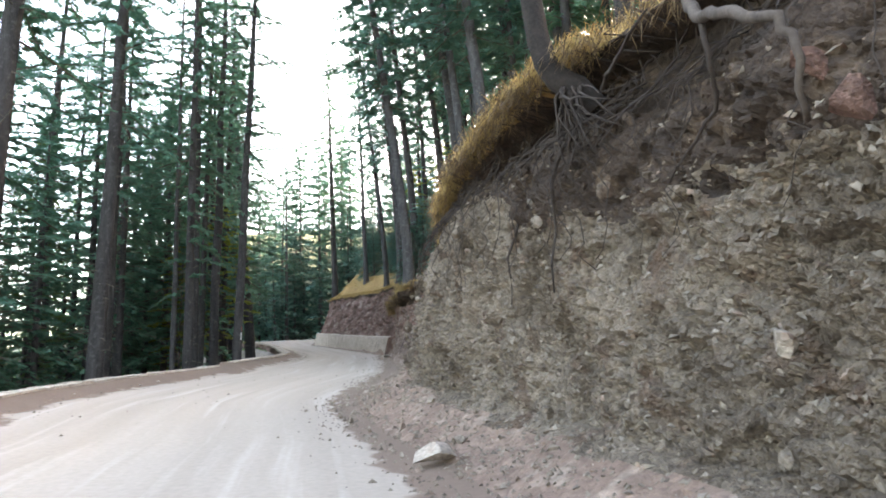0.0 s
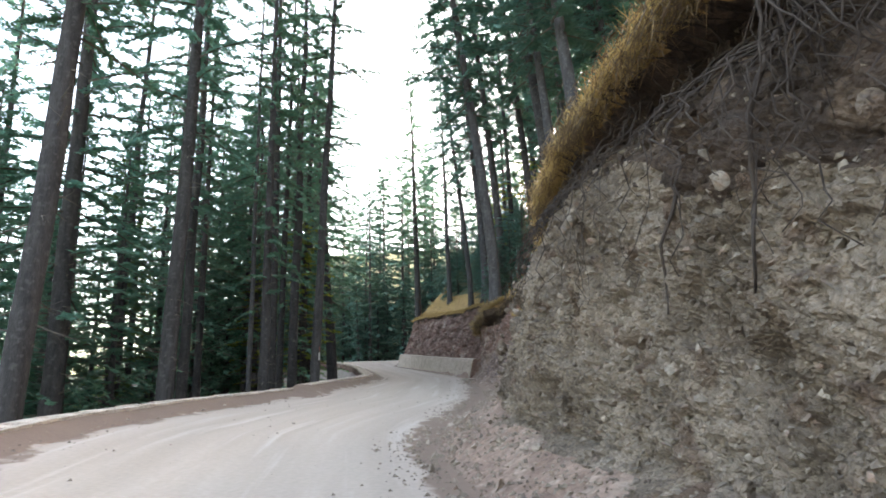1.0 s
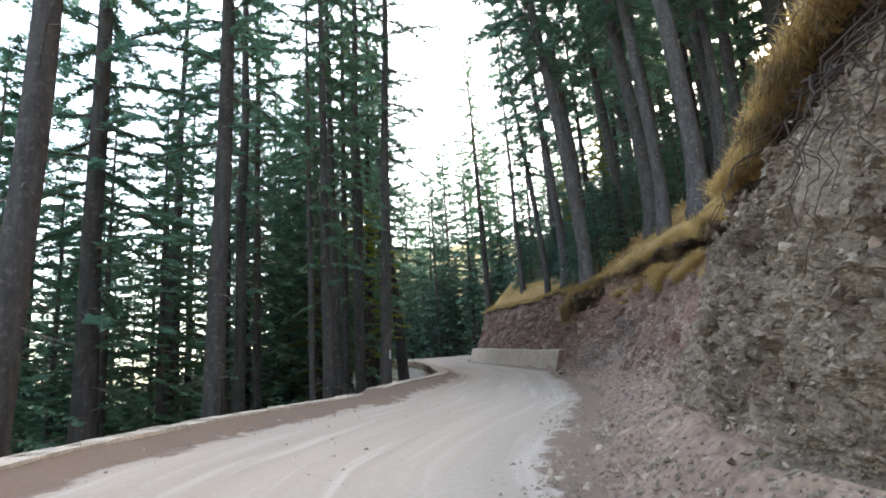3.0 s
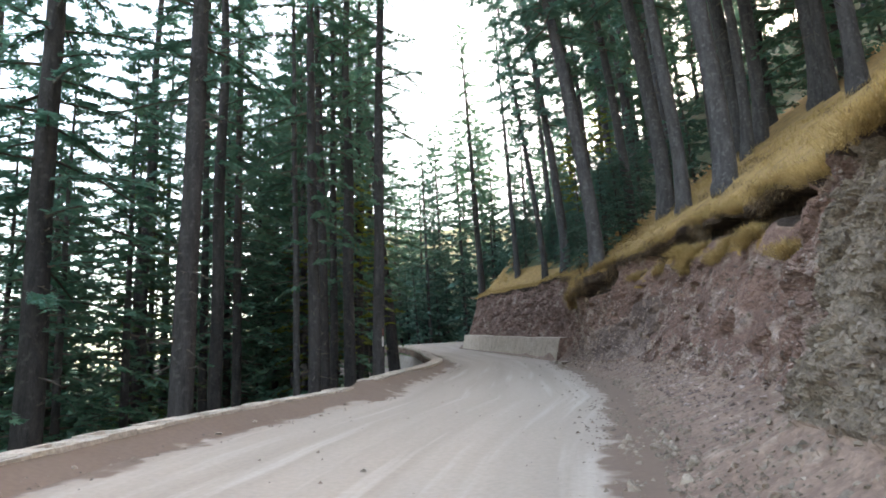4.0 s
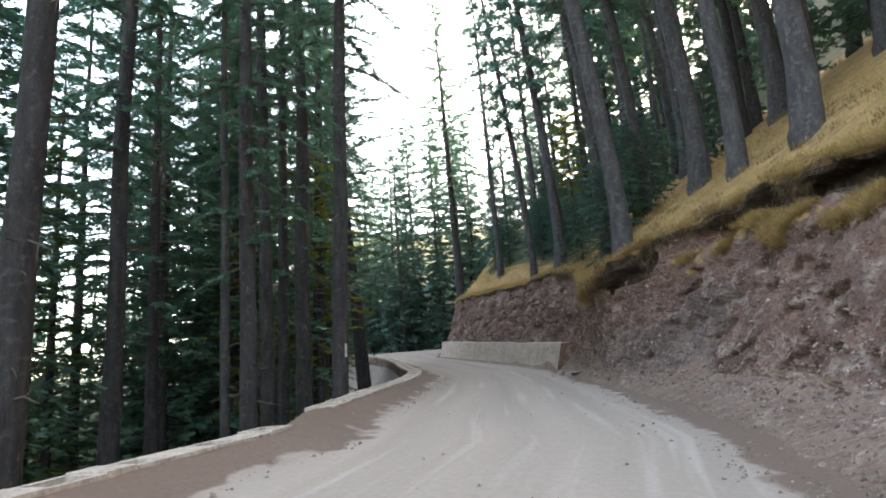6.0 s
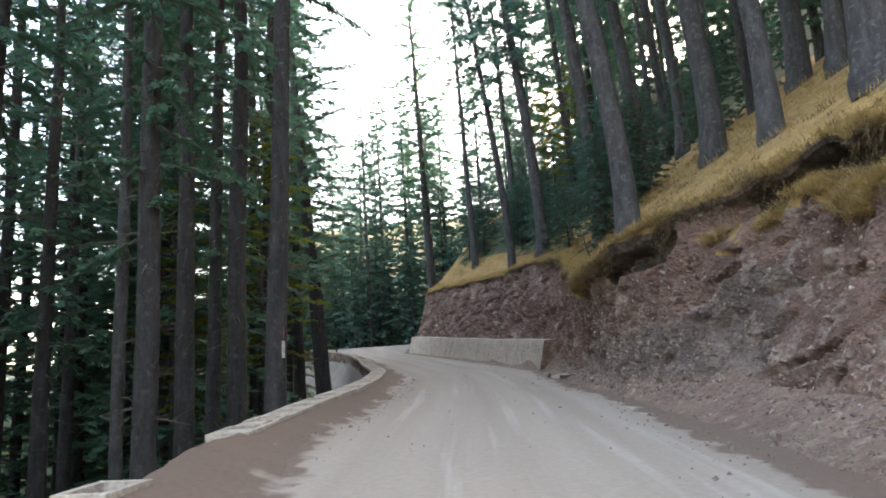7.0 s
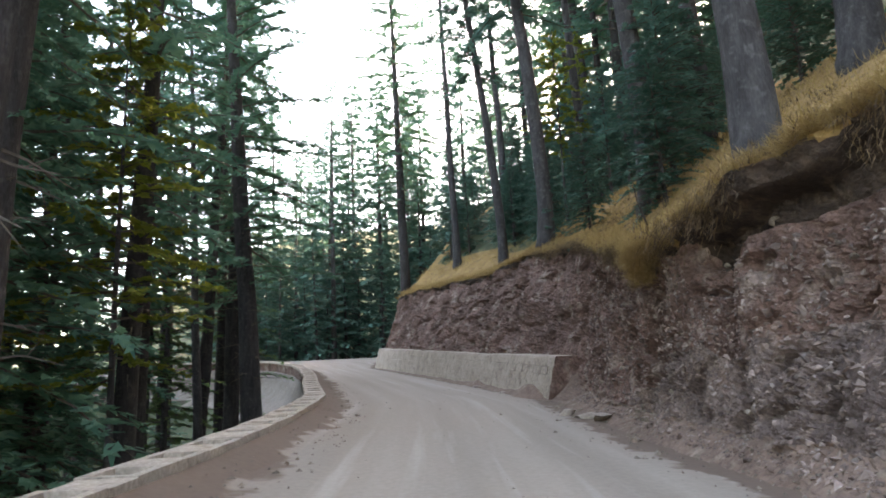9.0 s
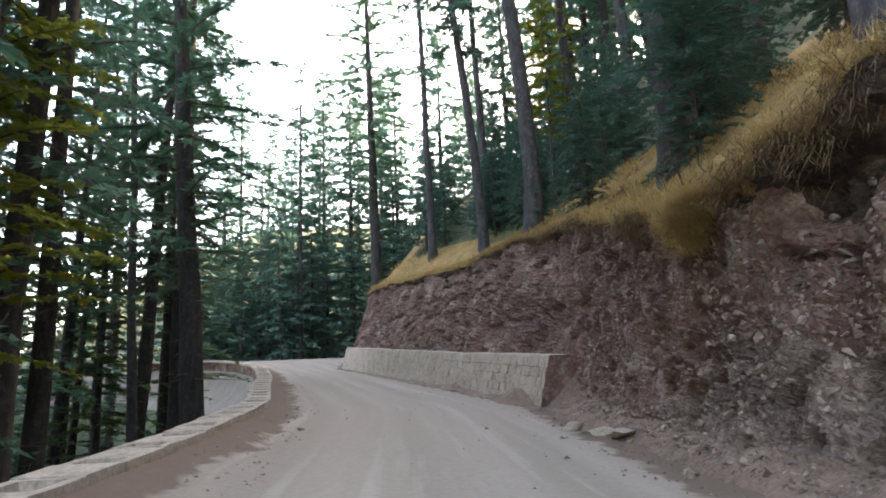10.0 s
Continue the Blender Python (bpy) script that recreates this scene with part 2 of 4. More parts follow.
def lip(y):
    """The edge of the turf, uneven where the sod has slumped."""
    x, z = lip_line(y)
    k = 1.3 if 19 < y < 36 else 0.8 if 14 < y < 80 else 0.4
    return [x + k * (0.30 * noise.noise((0, y * 0.42, 11)) + 0.20 * noise.noise((0, y * 1.3, 12)) + 0.10 * noise.noise((0, y * 3.1, 15))), z + k * (0.20 * noise.noise((0, y * 0.35, 13)) + 0.14 * noise.noise((0, y * 1.1, 14)) + 0.07 * noise.noise((0, y * 2.7, 16)))]


def smooth(a, b, x):
    u = min(1.0, max(0.0, (x - a) / (b - a)))
    return u * u * (3 - 2 * u)


def hill_plane(x, y):
    yy = max(-40.0, min(y, 160.0))
    xx = x if x < 60 else 60 + (x - 60) * 0.4
    return -0.51 + 0.63 * xx + 0.229 * yy + 0.27 * max(0.0, min(yy, 95) - 67) + 2.9 * (1 - smooth(11, 22, yy))


def hill_z(x, y):
    """The grass slope above the lip."""
    lx, lz = lip(y)
    d = max(0.0, x - lx)
    k = smooth(0.0, 2.2, d)
    return (lz + 0.45 * d) * (1 - k) + hill_plane(x, y) * k + 0.10 * noise.noise((x * 0.5, y * 0.5, 0))


def valley_z(x, y):
    """The wooded slope below the parapet."""
    px = parapet_x(y)
    d = max(0.0, px - 0.5 - x)
    drop = 1.2 * smooth(0, 0.8, d) + 0.52 * d
    z = road_z(y) - (road_z(y) - road_z(min(y, 86.0))) * smooth(8, 32, d) - drop
    if d > 38:
        z += 0.60 * (min(d, 130) - 38) + 0.5 * max(0.0, d - 130)
    return z + (0.5 * noise.noise((x * 0.15, y * 0.15, 3)) * smooth(0, 4, d))


def road_height(x, y):
    """The road falls gently from the parapet to the toe of the bank."""
    px, tx = parapet_x(y), toe_x(y)
    u = min(1.0, max(0.0, (tx - x) / max(0.5, tx - px)))
    return road_z(y) + 0.28 * u


# ---- mesh helpers ----
def mesh_object(name, verts, faces, mat, smooth_shade=False):
    me = bpy.data.meshes.new(name)
    me.from_pydata(verts if isinstance(verts, list) else verts.tolist(), [], faces if isinstance(faces, list) else faces.tolist())
    me.materials.append(mat)
    if smooth_shade:
        me.shade_smooth()
    me.update()
    return new(name, me)


def grid_faces(rows, cols):
    return [(r * cols + c, r * cols + c + 1, (r + 1) * cols + c + 1, (r + 1) * cols + c) for r in range(rows - 1) for c in range(cols - 1)]


def tube(verts, faces, points, radii, sides=6, wobble=0.0, seed=0, close=True):
    """Adds a tapered tube along points to verts and faces."""
    start = len(verts)
    pts = [Vector(p) for p in points]
    side = None
    for i, p in enumerate(pts):
        d = (pts[min(i + 1, len(pts) - 1)] - pts[max(i - 1, 0)]).normalized()
        if side is None:
            side = d.orthogonal().normalized()
        side = (side - d * side.dot(d)).normalized()
        other = d.cross(side)
        for k in range(sides):
            a = 2 * math.pi * k / sides
            r = radii[i] * (1 + (wobble * noise.noise((math.cos(a) * 1.6 + seed, math.sin(a) * 1.6, i * 0.55 + seed)) if wobble else 0))
            verts.append(tuple(p + (side * math.cos(a) + other * math.sin(a)) * r))
    for i in range(len(pts) - 1):
        for k in range(sides):
            a, b = start + i * sides + k, start + i * sides + (k + 1) % sides
            faces.append((a, b, b + sides, a + sides))
    if close:
        faces.append(tuple(start + (len(pts) - 1) * sides + k for k in range(sides)))


# ---- ground ----
rows_y = [-400, -250, -150, -90, -60] + [-45 + i * 3 for i in range(8)] + [-22 + i for i in range(120)] + [100, 105, 112, 120, 135, 160, 200, 280, 400, 600]
left_d = [600, 400, 280, 200, 160, 130, 110, 90, 70, 58, 48, 40, 34, 29, 25, 21, 18, 15, 12.5, 10, 8, 6.4, 5, 4, 3, 2.2, 1.6, 1.2, 0.9, 0.6]
right_d = [0.7, 1.1, 1.6, 2.2, 3, 4, 5, 6.5, 8, 10, 12.5, 15, 18, 22, 27, 33, 40, 50, 62, 80, 110, 150, 220, 350, 600]
gv = []
for y in rows_y:
    px, tx, rz = parapet_x(y), toe_x(y), road_z(y)
    lx, lz = lip(y)
    gv += [(px - d, y, valley_z(px - d, y)) for d in left_d]
    gv += [(px + (tx - px) * u, y, rz - 0.25) for u in (0.0, 0.5, 1.0)]
    gv += [(lx + 0.5, y, rz - 0.3)]
    gv += [(lx + d, y, hill_z(lx + d, y) - 0.03) for d in right_d]
gc = len(left_d) + 4 + len(right_d)
ground = mesh_object("ground", gv, grid_faces(len(rows_y), gc), M_VALLEY, True)
ground.data.materials.append(M_TURF)
ground.data.materials.append(M_GREYSOIL)
ground.data.materials.append(M_HUMUS_SHADE)
for p in ground.data.polygons:
    if lip(p.center.y)[0] + 0.2 < p.center.x < lip(p.center.y)[0] + 26 - 22.5 * smooth(50, 62, p.center.y) + (3 - 2 * smooth(50, 62, p.center.y)) * noise.noise(p.center * 0.2) and p.center.y < 90:
        p.material_index = 1
        # Steep faces behind the undercut take the same shade-dark colour.
        if p.normal.z < 0.5:
            p.material_index = 3
    elif 0 < parapet_x(p.center.y) - p.center.x < 3.6 + 2.0 * noise.noise(p.center * 0.7) and p.center.y > 52:
        p.material_index = 2
tagged(ground, "steep forest ground with dry golden turf above the road", "ground", kind="structure")

# ---- far side of the valley ----
M_RIDGE = material("hazy_wooded_ridge", (0.052, 0.078, 0.070), (0.036, 0.056, 0.050), 0.02, 0.95, 0.0, 9, (0.066, 0.090, 0.082), contrast=0.5)
far_v, far_n = [], 60
for i in range(far_n):
    a = radians(-115 + 130 * i / (far_n - 1))
    top = 95 + 55 * noise.noise((i * 0.13, 4, 0)) + 18 * noise.noise((i * 0.6, 5, 0))
    for r, h in ((700, -120), (900, 0.45 * top), (1150, top), (1250, -120)):
        far_v.append((math.sin(a) * r, math.cos(a) * r, h + 6 * noise.noise((i * 0.9, r, 1))))
ridge = mesh_object("backdrop", far_v, grid_faces(far_n, 4), M_RIDGE, True)
tagged(ridge, "pale hazy wooded ridge across the valley", "ridge", kind="structure")

# ---- road ----
ry = [-40 + i * 2 for i in range(18)] + [-4 + 0.25 * i for i in range(400)]
cols = 40
rv = []
for y in ry:
    px, tx = parapet_x(y), toe_x(y) + 0.9
    for c in range(cols):
        x = px + (tx - px) * c / (cols - 1)
        mid = (x - (px + toe_x(y)) * 0.5)
        rut = -0.018 * sum(math.exp(-((mid - o) / 0.28) ** 2) for o in (-1.55, -0.1, 0.75, 2.0))
        rv.append((x, y, road_height(x, y) + rut + 0.012 * noise.noise((x * 1.3, y * 0.7, 0)) + 0.03 * noise.noise((x * 0.3, y * 0.2, 5))))
road = mesh_object("road", rv, grid_faces(len(ry), cols), M_ROAD, True)


def dirt_at(x, y):
    """How much brown soil lies on the dust: 1 along the parapet and at the toe of the bank, 0 in the wheel tracks."""
    left = 1 - (x - parapet_x(y)) / ((1.6 if y < 36 else 1.3) + 0.7 * noise.noise((0, y * 0.23, 1)) + 0.3 * noise.noise((x * 0.6, y * 0.7, 2)))
    right = 1 - (toe_x(y) + 0.25 - x) / 1.1
    return min(1.0, max(0.0, left, right))


def mark_dirt(ob):
    layer = ob.data.attributes.new("dirt", "FLOAT", "POINT")
    layer.data.foreach_set("value", [dirt_at(v.co.x, v.co.y) for v in ob.data.vertices])
    layer = ob.data.attributes.new("lane", "FLOAT_VECTOR", "POINT")
    layer.data.foreach_set("vector", [c for v in ob.data.vertices for c in (v.co.x - 0.5 * (parapet_x(v.co.y) + toe_x(v.co.y)), v.co.y, 0.0)])


mark_dirt(road)
tagged(road, "pale dusty unpaved mountain road with faint wheel ruts", "road", kind="structure")

# ---- dirt along the parapet ----
dv, dy = [], [-4 + 0.2 * i for i in range(440)]
dc = 14
for y in dy:
    px = parapet_x(y)
    wide = (0.85 + 0.35 * noise.noise((0, y * 0.25, 1)) + 0.16 * noise.noise((0, y * 1.3, 2))) * (0.7 if y > 46 else 1.0) + 0.25 * math.exp(-((y - 28) / 1.5) ** 2)
    for c in range(dc):
        u = c / (dc - 1)
        x = px - 0.15 + (wide + 0.15) * u
        h = (0.25 - 0.06 * smooth(34, 38, y) + 0.04 * noise.noise((0, y * 0.4, 7)) + 0.08 * math.exp(-((y - 28.0) / 1.5) ** 2)) * (1 - u) ** 1.25
        dv.append((x, y, road_height(x, y) + h - 0.03 * u ** 4 + 0.02 * noise.noise((x * 3, y * 3, 0)) * (1 - u) + 0.012))
shoulder = mesh_object("dirt_shoulder", dv, grid_faces(len(dy), dc), M_ROAD, True)
mark_dirt(shoulder)
tagged(shoulder, "loose brown dirt heaped along the parapet", "dirt", kind="structure")

# ---- cut bank ----
by = [-30 + 1.0 * i for i in range(26)] + [-4 + 0.1 * i for i in range(40)] + [0.035 * i for i in range(372)] + [13.02 + 0.06 * i for i in range(632)] + [50.94 + 0.16 * i for i in range(218)]
profile = [i / 159 for i in range(160)]


def shelf(y):
    """How much the sod has slipped into a second, lower lip."""
    return smooth(20.5, 23.5, y) * (1 - smooth(34.8, 36.4, y))


def hollow(y):
    """How deep the face is washed out under the overhanging sod."""
    return smooth(36.3, 37.2, y) * (1 - smooth(39.9, 40.5, y))


def along(points, k):
    """A place on a broken line of (k, x, z)."""
    for a, b in zip(points, points[1:]):
        if k <= b[0]:
            t = (k - a[0]) / (b[0] - a[0])
            return a[1] + (b[1] - a[1]) * t, a[2] + (b[2] - a[2]) * t
    return points[-1][1:]


def bank_point(y, u):
    tx, rz = toe_x(y), road_z(y)
    bx, bh = base(y)
    lx, lz = lip(y)
    if u < 0.16:
        k = u / 0.16
        return tx + (bx - tx) * k, rz - 0.04 + (bh + 0.04) * k ** 1.3, 0.12 + 0.4 * k * k
    if u < 0.88:
        k = (u - 0.16) / 0.72
        near = 1 - smooth(13, 19, y)
        bulge = (0.10 + 0.15 * smooth(6, 10, y)) * near * math.sin(math.pi * k) - 0.12 * (1 - near) * math.sin(math.pi * k) * (1 if y < 50 else 0.3)
        under = (0.32 + 0.35 * (1 - smooth(7.5, 10, y))) * smooth(0.70, 0.9, k) * (1 - smooth(0.94, 1.0, k)) * near + 0.3 * max(0.0, noise.noise((y * 0.7, 3, 3))) * smooth(0.80, 0.9, k) * (1 - smooth(0.94, 0.99, k)) * smooth(40, 44, y)
        x, z, amp = bx + (lx - bx) * k - bulge + under, rz + bh + (lz - rz - bh) * k, 1.0
        w2, w1 = shelf(y), hollow(y)
        rough = 0.22 * noise.noise((y * 0.8, 1, 7)) + 0.12 * noise.noise((y * 2.1, 1, 8))
        if w2 > 0:
            x2, z2 = along(((0.0, bx, rz + bh), (0.66, lx - 0.72 + 0.4 * rough, lz - 1.38 - rough), (0.78, lx - 0.30, lz - 0.86 - 0.6 * rough), (0.84, lx + 0.70, lz - 0.72), (0.92, lx + 0.65, lz - 0.30), (0.965, lx - 0.06, lz - 0.22), (1.0, lx - 0.10, lz)), k)
            x, z = x + (x2 - x) * w2, z + (z2 - z) * w2
            amp -= w2 * 0.75 * smooth(0.62, 0.72, k)
        if w1 > 0:
            x1, z1 = along(((0.0, bx, rz + bh), (0.72, lx + 0.10, lz - 1.02 - rough), (0.80, lx + 0.55, lz - 0.88), (0.90, lx + 0.52, lz - 0.50), (0.955, lx - 0.06, lz - 0.36), (1.0, lx - 0.14, lz)), k)
            x, z = x + (x1 - x) * w1, z + (z1 - z) * w1
            amp -= w1 * 0.5 * smooth(0.7, 0.85, k)
        return x, z, amp
    k = (u - 0.88) / 0.12
    x = lx + 1.1 * k
    return x, hill_z(x, y) * k + (lz + 0.12 * math.sin(math.pi * k)) * (1 - k), 0.4 * (1 - k)


def shards(q, size):
    """Height of broken rock: each cell of stone is a tilted flat face with a dark seam round it."""
    dist, pts = noise.voronoi((q.x * size, q.y * size, q.z * size * 1.45))
    c = pts[0]
    tilt = noise.cell_vector(c * 31.7)
    off = Vector((q.x * size, q.y * size, q.z * size * 1.45)) - c
    return 0.9 * (tilt.x - 0.5) + 0.8 * (off.y * (tilt.y - 0.5) + off.z * (tilt.z - 0.75)) - 0.75 * max(0.0, 1 - (dist[1] - dist[0]) / 0.13)


bv = []
for y in by:
    near = 1 - smooth(15, 20, y)
    mid = smooth(33, 38, y)
    for u in profile:
        x, z, amp = bank_point(y, u)
        p = Vector((x, y, z))
        if y < -3 or amp < 0.02:
            bv.append((x, y, z))
            continue
        d = 0.28 * noise.noise(p * 0.55) + 0.17 * noise.noise(p * 1.5)
        q = p + 0.10 * Vector((noise.noise(p * 4), noise.noise(p * 4 + Vector((9, 0, 0))), noise.noise(p * 4 + Vector((0, 9, 0)))))
        stony = 0.30 + 0.70 * smooth(-0.16, 0.16, noise.noise(p * 0.85 + Vector((3, 1, 0))) + 0.25 * near + 0.12 * mid - 0.14 * (1 - near) * (1 - mid))
        d += stony * ((0.060 + 0.045 * near) * shards(q, 2.6) + (0.052 + 0.016 * near + 0.022 * mid) * shards(q, 5.6) + (0.026 + 0.006 * near + 0.016 * mid) * shards(q, 11.0))
        d += 0.035 * noise.noise(p * 5.0) + 0.010 * noise.noise(p * 14.0)
        d -= (0.24 - 0.08 * near) * smooth(0.17, 0.33, noise.noise((p.x * 2, p.y * 1.7 + p.z * 0.8, p.z * 2.6)))
        flow = 0.09 * noise.noise((y * 2.2, z * 0.35, 3)) * (1 - 0.5 * near)
        d -= 0.04 + 0.06 * near
        bv.append((x - (d + flow) * amp * 0.9, y, z + d * amp * 0.25))
bank = mesh_object("earth_bank", bv, grid_faces(len(by), len(profile)), M_BANK)
bank.data.materials.append(M_CLIFF)
bank.data.materials.append(M_DIRT)
bank.data.materials.append(M_TURF)
bank.data.materials.append(M_HUMUS_SHADE)
bank.data.materials.append(M_SCREE)
for i, p in enumerate(bank.data.polygons):
    c, u = p.center, (i % (len(profile) - 1)) / (len(profile) - 1)
    wob = 1.6 * noise.noise(c * 0.4)
    p.material_index = 1 if c.y + wob < 18.6 else 5 if 33 < c.y < 44 and u < 0.50 - 0.02 * (c.y - 36) + 0.22 * noise.noise(c * 0.5) else 0
    if u < (0.13 if c.y < 13 else 0.17) + 0.03 * noise.noise(c * 1.1):
        p.material_index = 2
    # Topsoil band, deepened at low y to paint the overhang's shade.
    deep = 0.045 + 0.02 * (1 - smooth(9, 15, c.y)) + 0.28 * (1 - smooth(6.5, 12, c.y)) + 0.04 * noise.noise((c.y * 0.7, 3, 3))
    if shelf(c.y) > 0.8:
        ledge = 0.638 + 0.03 * noise.noise(c * 0.9) + 0.03 * noise.noise(c * 2.9)
        if u > ledge and noise.noise(c * 2.1) > 0.08:
            p.material_index = 3
        # Washed-out hollow: topsoil and its shadow in one dark colour.
        if 0.705 < u < 0.865:
            p.material_index = 4
    elif u > 0.885 - deep - 0.13 * hollow(c.y) + 0.05 * noise.noise(c * 0.9) + 0.03 * noise.noise(c * 3.1):
        p.material_index = 4
    if u > (0.94 if c.y < 7.4 else 0.875) + 0.02 * noise.noise(c * 2.0):
        p.material_index = 3
tagged(bank, "raw cut bank of stony grey and reddish soil beside the road", "earth bank", kind="structure")

# ---- retaining wall at the foot of the bank ----
wy = [50.6 + 0.5 * i for i in range(52)]
wv = []
for y in wy:
    x, z = toe_x(y), road_z(y)
    h = 1.32
    for dx, dz in ((0, -0.3), (0.0, 0.0), (0.16, h * 0.5), (0.32, h - 0.03), (0.35, h), (1.15, h), (1.20, h - 0.04), (1.25, -0.3)):
        wv.append((x + dx + 0.012 * noise.noise((y, dz * 2, 0)), y + 0.1 * dx, z + dz + 0.012 * noise.noise((y * 0.9, dz, 4))))
wf = grid_faces(len(wy), 8)
wf += [tuple(range(7, -1, -1)), tuple((len(wy) - 1) * 8 + k for k in range(8))]
wall = mesh_object("retaining_wall", wv, wf, M_CONCRETE)
# Near end face in soil colour, for its mud and painted-in shade.
wall.data.materials.append(M_BANK)
wall.data.polygons[len(wf) - 2].material_index = 1
tagged(wall, "low battered breast wall of plastered pale masonry below the bank", "retaining wall", kind="structure")

# dirt washed down along the foot of the wall
drift_y = [50.3 + 0.12 * i for i in range(200)]
drift_v = []
for y in drift_y:
    x, z = toe_x(y), road_z(y)
    h = 0.10 + 0.30 * math.exp(-((y - 52.3) / 0.9) ** 2) + 0.10 * math.exp(-((y - 57.5) / 1.2) ** 2) + 0.07 * noise.noise((y * 1.1, 0, 3))
    h = max(0.02, h * (1 - 0.55 * smooth(60, 74, y)) * smooth(50.3, 51.6, y))
    w = 0.30 + 0.9 * h + 0.12 * noise.noise((y * 0.8, 7, 0))
    for k, (dx, dz) in enumerate(((-1.0, -0.06), (-0.72, 0.10), (-0.45, 0.38), (-0.2, 0.75), (0.0, 1.0), (0.25, 1.0))):
        drift_v.append((x + dx * w + (0.12 if dx > 0 else 0.0), y + 0.03 * noise.noise((y * 5, k, 1)), z + (dz * h if dz > 0 else dz) + 0.022 * noise.noise((y * 4.3, k * 1.7, 5))))
drift = mesh_object("dirt_drift", drift_v, grid_faces(len(drift_y), 6), M_DIRT)
tagged(drift, "brown dirt washed down along the foot of the wall", "dirt", kind="structure")


# ---- parapet ----
def parapet(name, y0, y1):
    """A low parapet: a rubble core with a coping of blocks, some with an open pocket on top."""
    ys = [y0 + (y1 - y0) * i / max(2, round((y1 - y0) / 0.35)) for i in range(max(2, round((y1 - y0) / 0.35)) + 1)]
    v = []
    for y in ys:
        x, z = parapet_x(y), road_z(y) + 0.58
        for dx, dz in ((-0.03, -0.9), (-0.05, -0.14), (-0.58, -0.14), (-0.70, -2.6)):
            v.append((x + dx + 0.02 * noise.noise((y * 2, dz, 0)), y, z + dz))
    f = grid_faces(len(ys), 4) + [(3, 2, 1, 0), tuple((len(ys) - 1) * 4 + k for k in range(4))]
    core = mesh_object(name, v, f, M_BANK)
    tagged(core, "low stone parapet with pocketed pale coping along the drop", "parapet", kind="structure")
    return core


parapet("parapet_1", 4.0, 26.4)
parapet("parapet_2", 29.6, 84.5)


def coping_mesh(pocket):
    bm = bmesh.new()
    L, W, H = 1.0, 0.64, 0.13
    if not pocket:
        bmesh.ops.create_cube(bm, size=1, matrix=Matrix.Translation((-W / 2, L / 2, H / 2)) @ Matrix.Diagonal((W, L - 0.012, H, 1)))
    else:
        bmesh.ops.create_cube(bm, size=1, matrix=Matrix.Translation((-W / 2, L / 2, H / 2)) @ Matrix.Diagonal((W, L - 0.012, H, 1)))
        top = max(bm.faces, key=lambda f: f.calc_center_median().z)
        bmesh.ops.inset_region(bm, faces=[top], thickness=0.15)
        bmesh.ops.inset_region(bm, faces=[top], thickness=0.012)
        bmesh.ops.translate(bm, verts=top.verts, vec=(0, 0, -0.105))
    bmesh.ops.bevel(bm, geom=[e for e in bm.edges if e.is_boundary or e.calc_face_angle(0) > 0.5], offset=0.005, segments=1, affect="EDGES")
    me = bpy.data.meshes.new("coping_block")
    bm.to_mesh(me)
    bm.free()
    me.materials.append(M_COPING)
    me.materials.append(M_HUMUS_SHADE)
    for p in me.polygons:
        # Pocket walls and floor are coloured dark for the shade inside.
        inside = abs(p.center.x + W / 2) < W / 2 - 0.13 and abs(p.center.y - L / 2) < L / 2 - 0.13
        if pocket and inside and 0.02 < p.center.z < H - 0.015:
            p.material_index = 1
    return me


COPING = [coping_mesh(False), coping_mesh(True)]
rng = random.Random(4)
for owner, y0, y1 in (("parapet_1", 4.0, 26.2), ("parapet_2", 29.8, 84.0)):
    y, odd = y0, 0
    while y < y1:
        step = rng.uniform(0.5, 0.7) if odd % 2 else rng.uniform(0.4, 0.75)
        a = Vector((parapet_x(y), y, road_z(y) + 0.43))
        far = y + step
        for _ in range(4):
            b = Vector((parapet_x(far), far, road_z(far) + 0.43))
            far += step - (b - a).length
            if (b - a).length > step * 0.98:
                break
        d = b - a
        ob = new("coping_block", COPING[odd % 2])
        ob.parent = bpy.data.objects[owner]
        ob.matrix_basis = Matrix.Translation(a) @ d.to_track_quat("Y", "Z").to_matrix().to_4x4() @ Matrix.Diagonal((rng.uniform(0.95, 1.05), d.length, rng.uniform(0.9, 1.1), 1))
        y, odd = max(b.y, y + 0.02), odd + 1


# ---- trees ----
def trunk_mesh(name, height, r, bend=0.0, sweep=0.0, seed=0, bark=None, sides=12, flare=0.28):
    """A tapered trunk along z; sweep leans its foot towards -x, bend bows it."""
    v, f = [], []
    zs = [-0.38, -0.15, 0.0, 0.25, 0.6, 1.1, 1.9, 3.0] + [3.0 + (height - 3.0) * i / 16 for i in range(1, 17)]
    pts, rad = [], []
    for z in zs:
        k = max(0.0, z / height)
        rr = r * ((1 - k) ** 0.85 * 0.93 + 0.07) * (1 + flare * math.exp(-max(0.0, z) / 0.55))
        off = -sweep * math.exp(-max(0.0, z) / 2.2) + bend * k * k
        pts.append((off + sweep + 0.12 * r * noise.noise((z * 0.25, seed, 0)), 0.3 * r * noise.noise((z * 0.2, seed, 5)), z))
        rad.append(rr if z < height else 0.02)
    tube(v, f, pts, rad, sides, 0.16, seed)
    me = bpy.data.meshes.new(name)
    me.from_pydata(v, [], f)
    me.materials.append(bark or M_BARK)
    me.shade_smooth()
    return me


